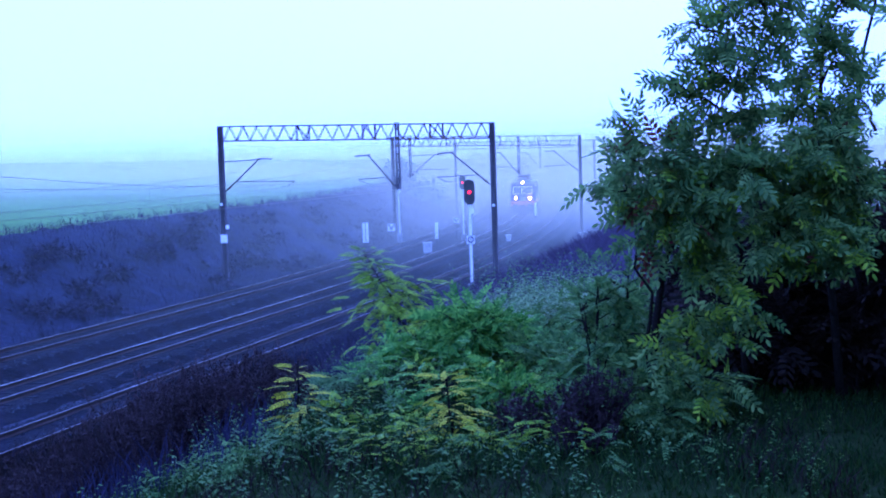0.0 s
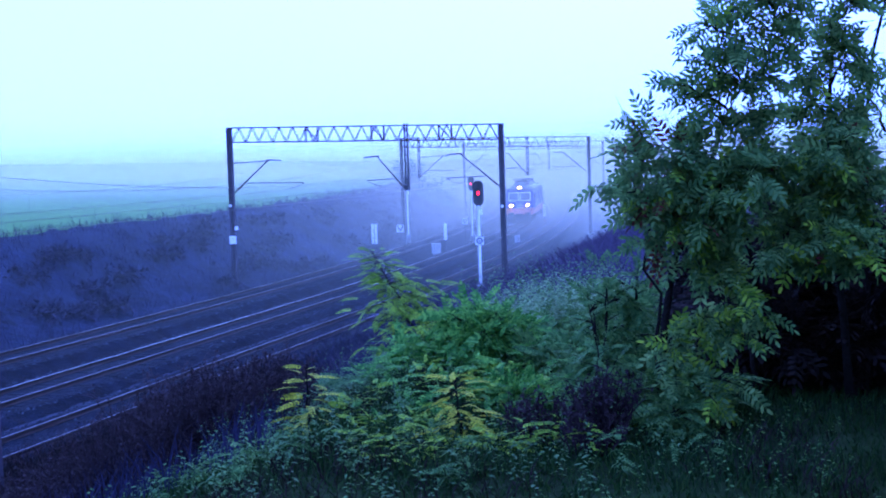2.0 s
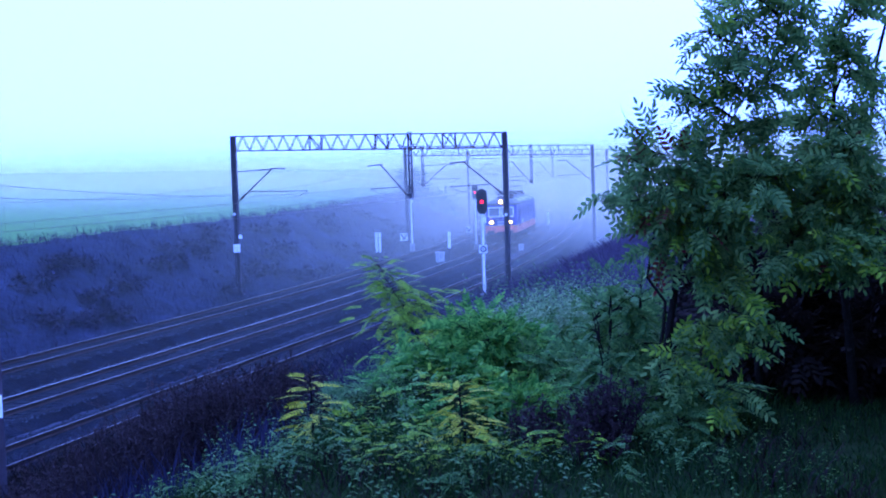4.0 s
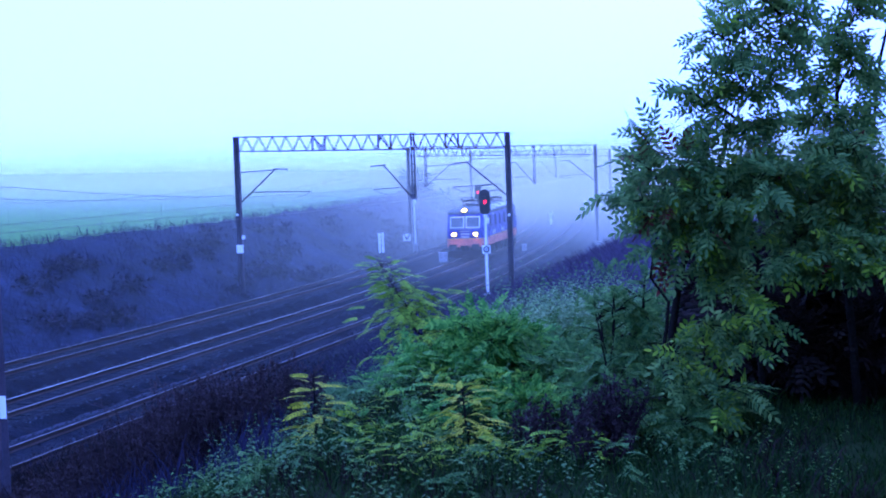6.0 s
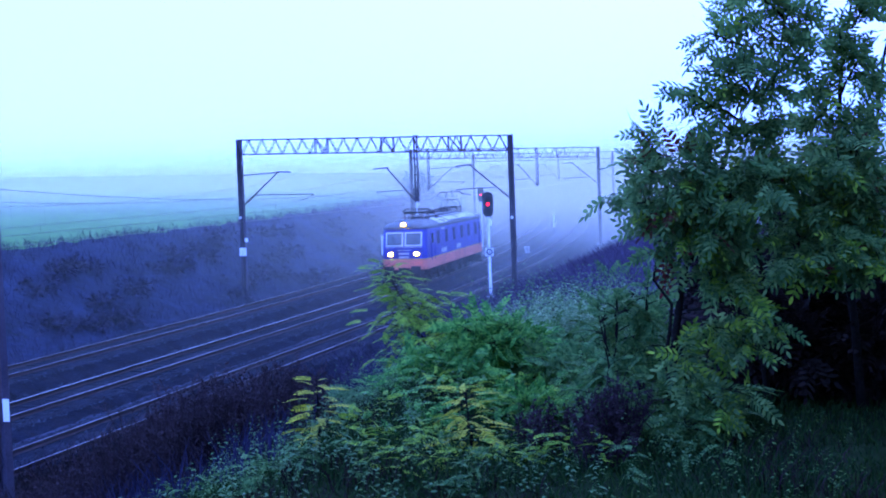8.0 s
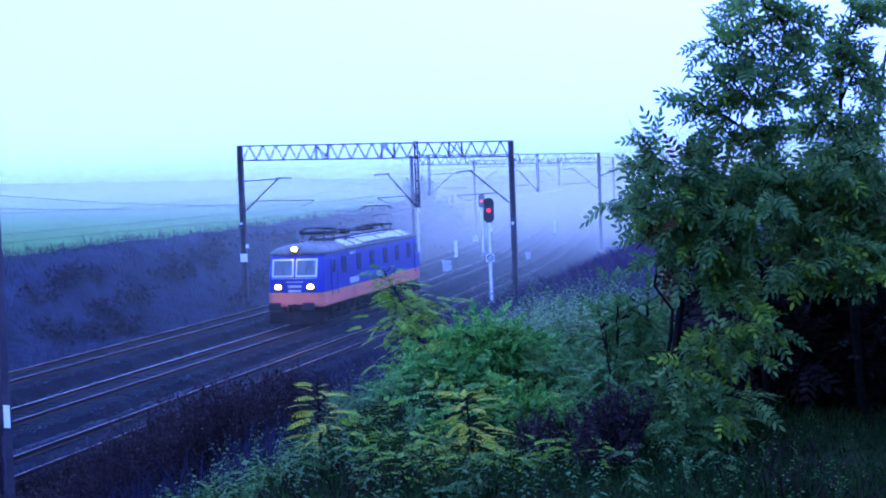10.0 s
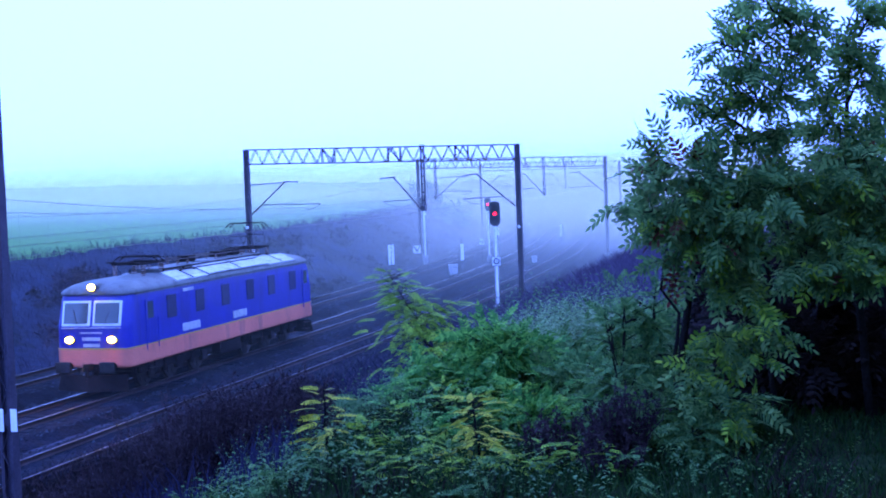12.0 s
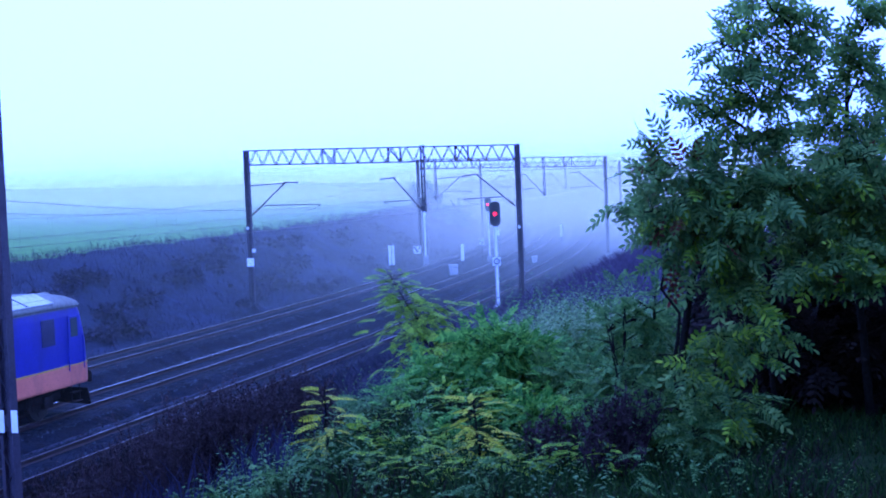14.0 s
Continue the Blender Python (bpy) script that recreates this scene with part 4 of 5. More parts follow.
def sprays(bm, centre, radius, twigs, per, template, size, squash=0.8, out=None, droop=0.2):
    """Leafy twigs that spread from a clump's middle; returns leaf corners."""
    centre = np.asarray(centre, float)
    w = unit(rng.normal(0, 1, (twigs, 3)) * (1, 1, squash) + (0, 0, 0.15))
    if out is not None:
        w = unit(w + np.asarray(out))
    at, ways = [], []
    for k in range(twigs):
        ln = radius * rng.uniform(0.55, 1.1)
        a = centre + w[k] * radius * 0.08
        b = centre + w[k] * ln
        b[2] -= droop * ln * 0.4
        tube(bm, [a, (a + b) / 2 + (0, 0, 0.06 * ln), b], [0.007, 0.005, 0.002], 4)
        for i in range(per):
            f = 0.25 + 0.75 * (i + 0.5) / per
            p = a + (b - a) * f + np.array((0, 0, 0.06 * ln * 4 * f * (1 - f) * 0.5))
            side = np.cross(w[k], (0, 0, 1)) * (1 if i % 2 else -1)
            at.append(p)
            ways.append(w[k] * (0.4 + 0.6 * f) + side * 0.8 * (1.1 - f) + rng.normal(0, 0.25, 3) + (0, 0, -0.1))
    return place_leaves(template, at, ways, rng.uniform(0.7, 1.2, len(at)) * size)


def on_ground(x, y, dz=0.0):
    return np.array((x, y, ground_z(x, y) + dz))


# the large robinia at the edge of the viewpoint
def bough(bm, a, b, twigs, template, size, per=6, droop=0.25):
    """A side branch with alternate leafy twigs that spread sideways and hang a little; returns leaf corners."""
    a, b = np.asarray(a, float), np.asarray(b, float)
    d = np.linalg.norm(b - a)
    b = b - (b - a) * min(0.5, 0.24 * size / 0.8 / d)   # the last leaves reach the tip
    pts = limb(bm, a, b, 0.013, 0.004, 0.25, 6, 0.05)
    fore = unit(b - a)
    at, ways = [], []
    for k in range(twigs + 1):
        f = 0.22 + 0.78 * k / twigs
        j = f * (len(pts) - 1)
        p = pts[int(j)] + (pts[min(int(j) + 1, len(pts) - 1)] - pts[int(j)]) * (j - int(j))
        turn = rng.uniform(0, 2 * math.pi)
        side = unit(np.cross(fore, (math.cos(turn), math.sin(turn), rng.normal(0, 0.9))))
        w = unit(fore * rng.uniform(0.5, 1.1) + side * (0.9 if k < twigs else 0.1) + (0, 0, -droop * rng.random()))
        ln = (0.10 + 0.26 * (1 - f) * min(d, 1.0)) * rng.uniform(0.6, 1.2)
        q = p + w * ln + (0, 0, -0.2 * ln)
        tube(bm, [p, (p + q) / 2 + (0, 0, 0.05 * ln), q], [0.005, 0.004, 0.002], 4)
        for i in range(per):
            g = 0.15 + 0.85 * (i + 0.5) / per
            sd = np.cross(w, (0, 0, 1)) * (1 if i % 2 else -1)
            at.append(p + (q - p) * g)
            ways.append(w * (0.35 + 0.7 * g) + sd * 0.9 * (1.15 - g) + rng.normal(0, 0.22, 3) + (0, 0, -droop))
    return place_leaves(template, at, ways, rng.uniform(0.6, 1.25, len(at)) * size, 0.8)


def build_tree():
    tree = thing("robinia_tree", Matrix(), "leafy green robinia tree with several thin dark stems", "tree")
    stems = B()
    lead = [(1.69, 10.2, 5.08), (1.74, 10.2, 5.55), (1.78, 10.2, 5.93), (1.85, 10.2, 6.35), (2.01, 10.2, 6.77), (2.19, 10.2, 7.22), (2.23, 10.2, 7.39), (2.39, 10.2, 7.68), (2.63, 10.2, 8.08), (2.69, 10.2, 8.66)]
    second = [(3.28, 10.5, 4.99), (3.23, 10.5, 5.83), (3.15, 10.5, 6.62), (3.13, 10.5, 7.32), (3.15, 10.5, 7.84), (3.24, 10.5, 8.35), (3.30, 10.5, 8.78)]
    for line, r in ((lead, 0.038), (second, 0.038)):
        tube(stems, line, [r * (1 - 0.9 * k / (len(line) - 1)) for k in range(len(line))], 7)
    for foot, tip, r in (((1.75, 10.1), (1.62, 9.9, 6.9), 0.022), ((2.6, 10.6), (2.5, 10.4, 7.3), 0.032), ((3.5, 10.9), (3.6, 10.6, 8.8), 0.028)):
        limb(stems, on_ground(*foot, -0.15), tip, r, r * 0.3, 0.25, 8)
    part("trunk", stems, M_BARK, tree, smooth=True)
    # boughs: where each leaves the stem, its tip, and its number of twigs
    outer = [
        ((1.88, 10.0, 7.01), (1.38, 9.8, 7.59), 9),
        ((1.83, 10.0, 6.90), (1.34, 9.7, 7.36), 8),
        ((1.90, 10.0, 7.07), (1.62, 10.1, 7.49), 7),
        ((1.85, 10.0, 6.82), (1.40, 9.9, 7.16), 9),
        ((1.83, 10.0, 6.78), (1.06, 9.5, 7.04), 9),
        ((1.89, 10.0, 6.65), (1.31, 9.8, 6.80), 9),
        ((1.91, 10.0, 6.55), (1.41, 10.0, 6.61), 8),
    ]
    upper = [
        ((2.33, 10.1, 7.46), (1.67, 9.7, 7.77), 10),
        ((2.44, 10.1, 7.63), (1.86, 9.7, 7.94), 9),
        ((2.51, 10.1, 7.88), (1.79, 9.6, 8.19), 11),
        ((2.57, 10.1, 8.08), (2.00, 9.8, 8.39), 11),
        ((2.26, 10.1, 7.39), (1.93, 9.9, 7.58), 6),
        ((2.62, 10.1, 8.24), (2.17, 9.9, 8.60), 10),
        ((2.38, 10.1, 7.67), (2.09, 9.8, 8.07), 9),
    ]
    inner = [
        ((2.64, 10.2, 8.09), (2.69, 10.0, 8.56), 12),
        ((2.55, 10.2, 7.88), (2.81, 9.9, 8.21), 11),
        ((2.46, 10.2, 7.63), (2.48, 9.6, 7.88), 10),
        ((3.11, 10.4, 7.58), (2.75, 10.0, 7.86), 8),
        ((3.11, 10.4, 7.66), (3.32, 10.2, 8.14), 10),
        ((3.12, 10.4, 7.79), (3.07, 10.2, 8.32), 11),
        ((3.10, 10.4, 7.36), (3.35, 10.2, 7.64), 8),
        ((3.10, 10.4, 7.32), (2.75, 10.2, 7.52), 9),
        ((2.37, 10.2, 7.43), (2.50, 9.7, 7.45), 7),
        ((3.21, 10.4, 8.17), (3.41, 10.2, 8.56), 10),
        ((3.67, 10.8, 7.31), (3.35, 10.6, 7.88), 8),
    ]
    dense = [
        ((2.17, 10.1, 7.06), (1.68, 9.7, 7.10), 10),
        ((2.08, 10.1, 6.93), (1.58, 9.6, 6.92), 10),
        ((2.32, 10.2, 7.05), (2.36, 9.8, 7.29), 11),
        ((2.23, 10.2, 6.88), (2.02, 9.4, 6.95), 12),
        ((2.34, 10.3, 6.84), (2.49, 9.7, 7.09), 12),
        ((3.13, 10.5, 7.06), (2.75, 9.9, 7.28), 11),
        ((3.13, 10.5, 7.02), (3.19, 10.0, 7.22), 11),
        ((3.12, 10.5, 6.80), (2.64, 9.7, 6.88), 12),
        ((3.16, 10.5, 6.80), (3.23, 9.9, 6.85), 12),
        ((2.06, 10.2, 6.76), (1.69, 9.6, 6.72), 11),
        ((2.14, 10.2, 6.68), (2.11, 9.5, 6.63), 12),
        ((3.03, 10.5, 6.63), (2.52, 9.7, 6.60), 12),
        ((3.12, 10.5, 6.62), (2.88, 9.7, 6.55), 12),
    ]
    lower = [
        ((1.92, 10.2, 6.43), (2.00, 9.6, 6.39), 10),
        ((1.92, 10.2, 6.47), (2.23, 9.7, 6.45), 11),
        ((1.92, 10.2, 6.35), (2.33, 9.5, 6.22), 10),
        ((1.87, 10.2, 6.09), (2.55, 9.5, 6.02), 11),
        ((1.82, 10.2, 6.05), (2.11, 9.6, 5.94), 9),
        ((1.80, 10.2, 5.97), (2.43, 9.6, 5.81), 9),
        ((1.69, 10.0, 5.70), (1.98, 9.6, 5.67), 8),
        ((1.69, 10.0, 5.62), (2.33, 9.4, 5.52), 9),
        ((1.69, 10.0, 5.57), (2.07, 9.3, 5.45), 10),
        ((3.12, 10.5, 6.58), (3.09, 10.0, 6.36), 10),
        ((3.03, 10.5, 6.58), (2.77, 9.9, 6.42), 9),
        ((1.70, 10.0, 5.78), (1.85, 9.7, 5.82), 7),
    ]
    crown, yellow, red, twig = [], [], [], B()
    for tier, fill, share, dull in ((outer, 0, 0.03, 0.93), (upper, 0, 0.02, 1.0), (inner, 0, 0.02, 1.0), (dense, 2, 0.12, 0.99), (lower, 0, 0.25, 0.995)):
        for a, b, n in tier:
            for k in range(fill + 1 + (fill > 1 and a[0] > 2.7) - (fill > 1 and a[0] < 2.15)):
                jog = rng.normal(0, 0.10 if k else 0.0, 3) * (1, 1.6, 1)
                lf = bough(twig, a, np.asarray(b) + jog * (1.6 if fill > 1 else 1.0), int(n * 1.3) if tier is inner else n if fill > 1 else int(n * 0.8), LEAF_A, 0.82, 5)
                pick = np.repeat(rng.random(len(lf) // 12 + 1), 12)[: len(lf)]
                yellow.append(lf[pick < share])
                red.append(lf[pick > dull])
                crown.append(lf[(pick >= share) & (pick <= dull)])
    tagged(part("limb", twig, M_BARK, tree, smooth=True), kind="stuff")
    leaves_part("crown", crown, M_LEAF, tree, "blue-green feathered leaves")
    leaves_part("turning_leaf", yellow, M_LEAF_OLIVE, tree, "olive and yellowing leaves")
    leaves_part("red_leaf", red, M_LEAF_RED, tree, "dull red autumn leaves")


def sapling(x, y, top, spread, leaves, template, material, label, lean=(0.0, 0.0), size=1.0, group="saplings"):
    """A single stem with long feathered leaves standing out all round."""
    foot = on_ground(x, y)
    s = thing("robinia_sapling", Matrix(), label, "sapling", group)
    bm, tw = B(), B()
    tip = np.array((x + lean[0], y + lean[1], top))
    pts = limb(bm, foot - (0, 0, 0.1), tip, 0.015, 0.004, 0.2, 7)
    at, ways, sz = [], [], []
    for i in range(leaves):
        f = 0.25 + 0.75 * (i + 0.5) / leaves
        j = f * (len(pts) - 1)
        a, b = pts[int(j)], pts[min(int(j) + 1, len(pts) - 1)]
        p = a + (b - a) * (j - int(j))
        g = 2.4 * i + rng.uniform(-0.3, 0.3)
        w = np.array((math.cos(g), math.sin(g), 0.45 * f * f + rng.normal(0, 0.12)))
        ln = spread * (1.08 - f) * rng.uniform(0.3, 1.0) + 0.03
        q = p + w * ln + (0, 0, 0.1 * ln)
        tube(tw, [p, q], [0.003, 0.002], 4)
        at.append(q)
        ways.append(w + (0, 0, -0.1))
        sz.append(1.15 - 0.45 * f)
        for m in range(int(ln / 0.10)):
            sd = np.cross(w, (0, 0, 1)) * (1 if m % 2 else -1)
            at.append(p + (q - p) * (m + 0.8) / (ln / 0.10 + 0.8))
            ways.append(w * 0.6 + sd * 0.8 + rng.normal(0, 0.2, 3) + (0, 0, -0.2))
            sz.append(0.9)
    part("stem", bm, M_BARK, s)
    tagged(part("twig", tw, M_BARK, s), kind="stuff")
    leaves_part("foliage", [place_leaves(template, at, ways, np.array(sz) * rng.uniform(0.75, 1.15, len(at)) * size, 0.35)], material, s)


def bush(x, y, top, radius, clumps, twigs, per, template, material, label, size=1.0, squash=0.9):
    """A many-stemmed bush: leafy clumps on thin stems from one foot."""
    foot = on_ground(x, y)
    s = thing("bush", Matrix(), label, "bush", "bushes")
    bm, lf = B(), []
    h = max(top - foot[2], 0.3)
    for k in range(clumps):
        a = rng.uniform(0, 2 * math.pi)
        rr = radius * math.sqrt(rng.random())
        f = rng.uniform(0.3, 1.0) * (1 - 0.35 * (rr / radius) ** 2)
        r = 0.42 * radius * rng.uniform(0.8, 1.2)
        c = foot + np.array((rr * math.cos(a), rr * math.sin(a), max(h * f - r * 0.5, 0.15)))
        limb(bm, foot + rng.normal(0, 0.05, 3) * (1, 1, 0) - (0, 0, 0.08), c, 0.014, 0.006, 0.3, 5)
        lf.append(sprays(bm, c, r, twigs, per, template, size, squash, droop=0.5))
    tagged(part("stem", bm, M_BARK, s), kind="stuff")
    leaves_part("foliage", lf, material, s)


def shrub(x, y, top, radius, stems, twigs, template, material, label, size=0.9, tilt=0.35):
    """A robinia shrub: several leaning stems, each with leafy side boughs that hang outward."""
    foot = on_ground(x, y)
    s = thing("robinia_shrub", Matrix(), label, "shrub", "shrubs")
    bm, lf = B(), []
    h = top - foot[2]
    for k in range(stems):
        a = 2.4 * k + rng.uniform(-0.4, 0.4)
        r = radius * rng.uniform(0.15, 0.7)
        tip = foot + np.array((r * math.cos(a), r * math.sin(a), h * rng.uniform(0.6, 0.92)))
        pts = limb(bm, foot + rng.normal(0, 0.04, 3) * (1, 1, 0) - (0, 0, 0.08), tip, 0.011, 0.004, 0.3, 6)
        for m in range(4):
            p = pts[2 + m]
            g = a + rng.normal(0, 1.1) + (2.0 if m % 2 else -2.0) * rng.random()
            ln = radius * rng.uniform(0.5, 0.95) * (1.1 - 0.12 * m)
            lf.append(bough(bm, p, p + np.array((math.cos(g), math.sin(g), tilt * rng.uniform(0.2, 1.5))) * ln, twigs, template, size, 4, 0.45))
        lf.append(bough(bm, pts[4], tip + (0, 0, h * 0.08), twigs, template, size, 4, 0.3))
    tagged(part("stem", bm, M_BARK, s), kind="stuff")
    leaves_part("foliage", lf, material, s)


def shoots(count, xs, ys, keep, h, size, template, material, name, label, category):
    """Root shoots too many to count: short stems with feathered leaves standing out and drooping."""
    x, y = rng.uniform(*xs, count), rng.uniform(*ys, count)
    ok = keep(x, y, side_of(x, y))
    x, y = x[ok], y[ok]
    z = height(x, y)
    at, ways, sz = [], [], []
    for k in range(len(x)):
        hh = rng.uniform(*h)
        ln = rng.normal(0, 0.2, 2) * hh
        n = int(5 + hh * 12)
        for i in range(n):
            f = 0.2 + 0.8 * (i + 1) / n
            g = 2.4 * i + rng.uniform(-0.5, 0.5)
            at.append((x[k] + ln[0] * f, y[k] + ln[1] * f, z[k] + hh * f))
            ways.append((math.cos(g), math.sin(g), 0.7 * f - 0.25 + rng.normal(0, 0.2)))
            sz.append(size * rng.uniform(0.6, 1.25))
    v = place_leaves(template, at, ways, sz, 0.4)
    me = mesh_np(name, v.reshape(-1, 3), np.arange(v.shape[0] * 6).reshape(-1, 6), material)
    return tagged(new(name, me), label, category, kind="stuff")


def dry_clump(x, y, h, radius, stalks, material, label, name="dry_weed_clump"):
    """Dead branching stalks with seed heads."""
    s = thing(name, Matrix(), label, "dry weeds", "dry weeds")
    bm, at, ways = B(), [], []
    for k in range(stalks):
        a, rr = rng.uniform(0, 6.28), radius * math.sqrt(rng.random())
        f = on_ground(x + rr * math.cos(a), y + rr * math.sin(a), -0.05)
        t = f + np.array((rng.normal(0, 0.18) * h, rng.normal(0, 0.18) * h, h * rng.uniform(0.5, 1.05)))
        pts = limb(bm, f, t, 0.007, 0.003, 0.3, 4)
        for i in range(10):
            p = pts[2] + (pts[-1] - pts[2]) * rng.random()
            w = rng.normal(0, 1, 3) + (0, 0, 0.8)
            e = p + unit(w) * rng.uniform(0.05, 0.2) * h
            tube(bm, [p, e], [0.004, 0.002], 3)
            for m in range(4):
                at.append(p + (e - p) * rng.uniform(0.4, 1.1))
                ways.append(rng.normal(0, 1, 3))
    tagged(part("stalk", bm, material, s), kind="stuff")
    leaves_part("withered_leaf", [place_leaves(LEAF_S, at, ways, rng.uniform(0.2, 0.55, len(at)), 1.0)], material, s)


def blades(count, xs, ys, keep, h, w, material, name, label, category, bend=0.35, per=1, spread=0.1, lift=None):
    """A patch of bent blades; keep: chooses ground points; h: height range in metres."""
    x, y = rng.uniform(*xs, count), rng.uniform(*ys, count)
    ok = keep(x, y, side_of(x, y))
    x, y = x[ok], y[ok]
    x = np.repeat(x, per) + rng.normal(0, spread, len(x) * per)
    y = np.repeat(y, per) + rng.normal(0, spread, len(y) * per)
    z = height(x, y) - 0.03
    n = len(x)
    hh = rng.uniform(h[0], h[1], n) * (1 if lift is None else lift(x, y))
    a = rng.uniform(0, 2 * math.pi, n)
    lean = np.stack([np.cos(a), np.sin(a), np.zeros(n)], 1)
    flat = np.stack([-np.sin(a + 0.6), np.cos(a + 0.6), np.zeros(n)], 1)
    p = np.stack([x, y, z], 1)
    up = np.array((0, 0, 1.0))
    ww = (w * rng.uniform(0.6, 1.3, n))[:, None]
    mid = p + up * (0.55 * hh)[:, None] + lean * (bend * 0.25 * hh)[:, None]
    tip = p + up * hh[:, None] * 0.95 + lean * (bend * hh)[:, None]
    v = np.stack([p - flat * ww * 0.4, p + flat * ww * 0.4, mid + flat * ww * 0.5, tip, mid - flat * ww * 0.5], 1)
    me = mesh_np(name, v.reshape(-1, 3), np.arange(n * 5).reshape(-1, 5), material)
    return tagged(new(name, me), label, category, kind="stuff")


def herbs(count, xs, ys, keep, h, size, material, name, label, category):
    """Leafy low plants: small leaves in tiers round upright stems."""
    x, y = rng.uniform(*xs, count), rng.uniform(*ys, count)
    ok = keep(x, y, side_of(x, y))
    x, y = x[ok], y[ok]
    z = height(x, y)
    at, ways, sz = [], [], []
    for k in range(len(x)):
        hh = rng.uniform(*h)
        ln = rng.normal(0, 0.12, 2) * hh
        n = int(7 + hh * 14)
        for i in range(n):
            f = (i + 1) / n
            g = 2.4 * i + rng.uniform(0, 1)
            at.append((x[k] + ln[0] * f, y[k] + ln[1] * f, z[k] + hh * f))
            ways.append((math.cos(g), math.sin(g), 0.3 - 0.5 * rng.random()))
            sz.append(size * rng.uniform(0.6, 1.2) * (1.2 - 0.6 * f))
    v = place_leaves(LEAF_S, at, ways, sz, 0.4)
    me = mesh_np(name, v.reshape(-1, 3), np.arange(v.shape[0] * 6).reshape(-1, 6), material)
    return tagged(new(name, me), label, category, kind="stuff")


def build_shade_tree():
    """An unseen robinia added out of view; its crown keeps the verge in shade."""
    tree = thing("robinia_tree", Matrix(), "unseen dense robinia crown added to shade the verge", "tree")
    stems, twig, crown = B(), B(), []
    wood = [limb(stems, on_ground(4.6, 1.0, -0.2), (4.4, 2.5, 9.6), 0.14, 0.05, 0.2, 8), limb(stems, on_ground(5.4, 6.0, -0.2), (5.2, 6.5, 9.8), 0.12, 0.04, 0.2, 8)]
    part("trunk", stems, M_BARK, tree, smooth=True)
    wood = np.concatenate(wood)
    spots = [(2.4, 1.0, 7.6), (3.2, 2.8, 7.0), (3.2, 2.8, 8.6), (4.2, 4.8, 6.4), (4.2, 4.8, 7.8), (4.4, 4.8, 9.2), (5.0, 7.0, 6.2), (5.0, 7.0, 7.6), (5.0, 7.0, 9.0), (5.6, 9.2, 6.4), (5.6, 9.2, 7.8),
             (1.6, 2.5, 9.4), (2.6, 4.0, 9.8), (1.9, 5.5, 10.0), (1.3, 4.0, 9.9), (4.8, 2.5, 10.2),
             (2.2, -1.5, 6.6), (2.2, -1.8, 8.2), (3.6, -1.5, 6.4), (3.6, -1.2, 8.0), (5.0, -0.5, 7.0), (5.0, 0.0, 8.8), (1.2, -2.6, 7.4), (1.2, -2.4, 9.0), (5.6, 2.5, 6.4), (6.0, 4.5, 7.4), (6.4, 7.0, 8.4),
             (5.2, 8.6, 5.9), (5.8, 7.4, 5.8), (6.4, 9.5, 6.8), (5.2, 11.0, 7.0), (5.0, 11.6, 8.4), (6.0, 5.6, 6.2), (3.0, -3.0, 7.4), (4.4, -2.6, 6.6), (4.6, -2.8, 8.4)]
    for c in spots:
        c = np.array(c)
        k = np.argmin(np.linalg.norm(wood - c, axis=1))
        limb(twig, wood[k], c, 0.03, 0.01, 0.3, 5)
        crown.append(sprays(twig, c, 0.85, 52, 7, LEAF_A, 1.6))
    tagged(part("limb", twig, M_BARK, tree, smooth=True), kind="stuff")
    leaves_part("crown", crown, M_LEAF, tree)


build_tree()
build_shade_tree()
sapling(0.08, 13.6, 6.30, 0.9, 92, LEAF_C, M_LEAF_OLIVE, "young robinia with drooping olive-green leaves on the bank", (-0.62, 0.0), 0.74)
sapling(-1.01, 10.8, 5.58, 0.13, 26, LEAF_C, M_LEAF_YELLOW, "slender sapling with yellowing feathered leaves", (0.02, 0), 0.85)
sapling(-0.98, 11.5, 5.05, 0.3, 20, LEAF_C, M_LEAF_OLIVE, "low sapling with olive leaves", (0.04, 0), 0.8)
sapling(0.22, 9.9, 5.60, 0.24, 32, LEAF_C, M_LEAF_YELLOW, "sapling with yellow-green feathered leaves among weeds", (-0.04, 0), 0.8)
sapling(0.12, 10.3, 5.15, 0.25, 18, LEAF_C, M_LEAF_OLIVE, "low olive-green sapling in the weeds", (0.0, 0), 0.8)
sapling(-0.35, 10.6, 5.0, 0.25, 22, LEAF_C, M_LEAF_GREEN, "low bright green sapling among weeds", (0.03, 0), 0.8)
shrub(1.42, 10.8, 6.5, 0.5, 3, 4, LEAF_C, M_LEAF_SHADED, "thin loose robinia with sparse green leaves", 0.66)
sapling(1.42, 10.2, 6.0, 0.45, 22, LEAF_C, M_LEAF_SHADED, "thin robinia sapling with sparse green leaves", (-0.2, 0), 0.6)
sapling(0.03, 9.6, 5.12, 0.2, 22, LEAF_C, M_LEAF_OLIVE, "low olive-green sapling in the weeds", (0.0, 0), 0.75)
sapling(0.40, 9.7, 5.2, 0.2, 22, LEAF_C, M_LEAF_OLIVE, "low olive-green sapling in the weeds", (0.0, 0), 0.75)
sapling(-0.85, 10.4, 4.95, 0.22, 22, LEAF_C, M_LEAF_OLIVE, "low olive-green sapling in the weeds", (0.0, 0), 0.75)
sapling(-1.15, 10.5, 4.8, 0.22, 20, LEAF_C, M_LEAF_GREEN, "low bright green sapling among weeds", (0.0, 0), 0.75)
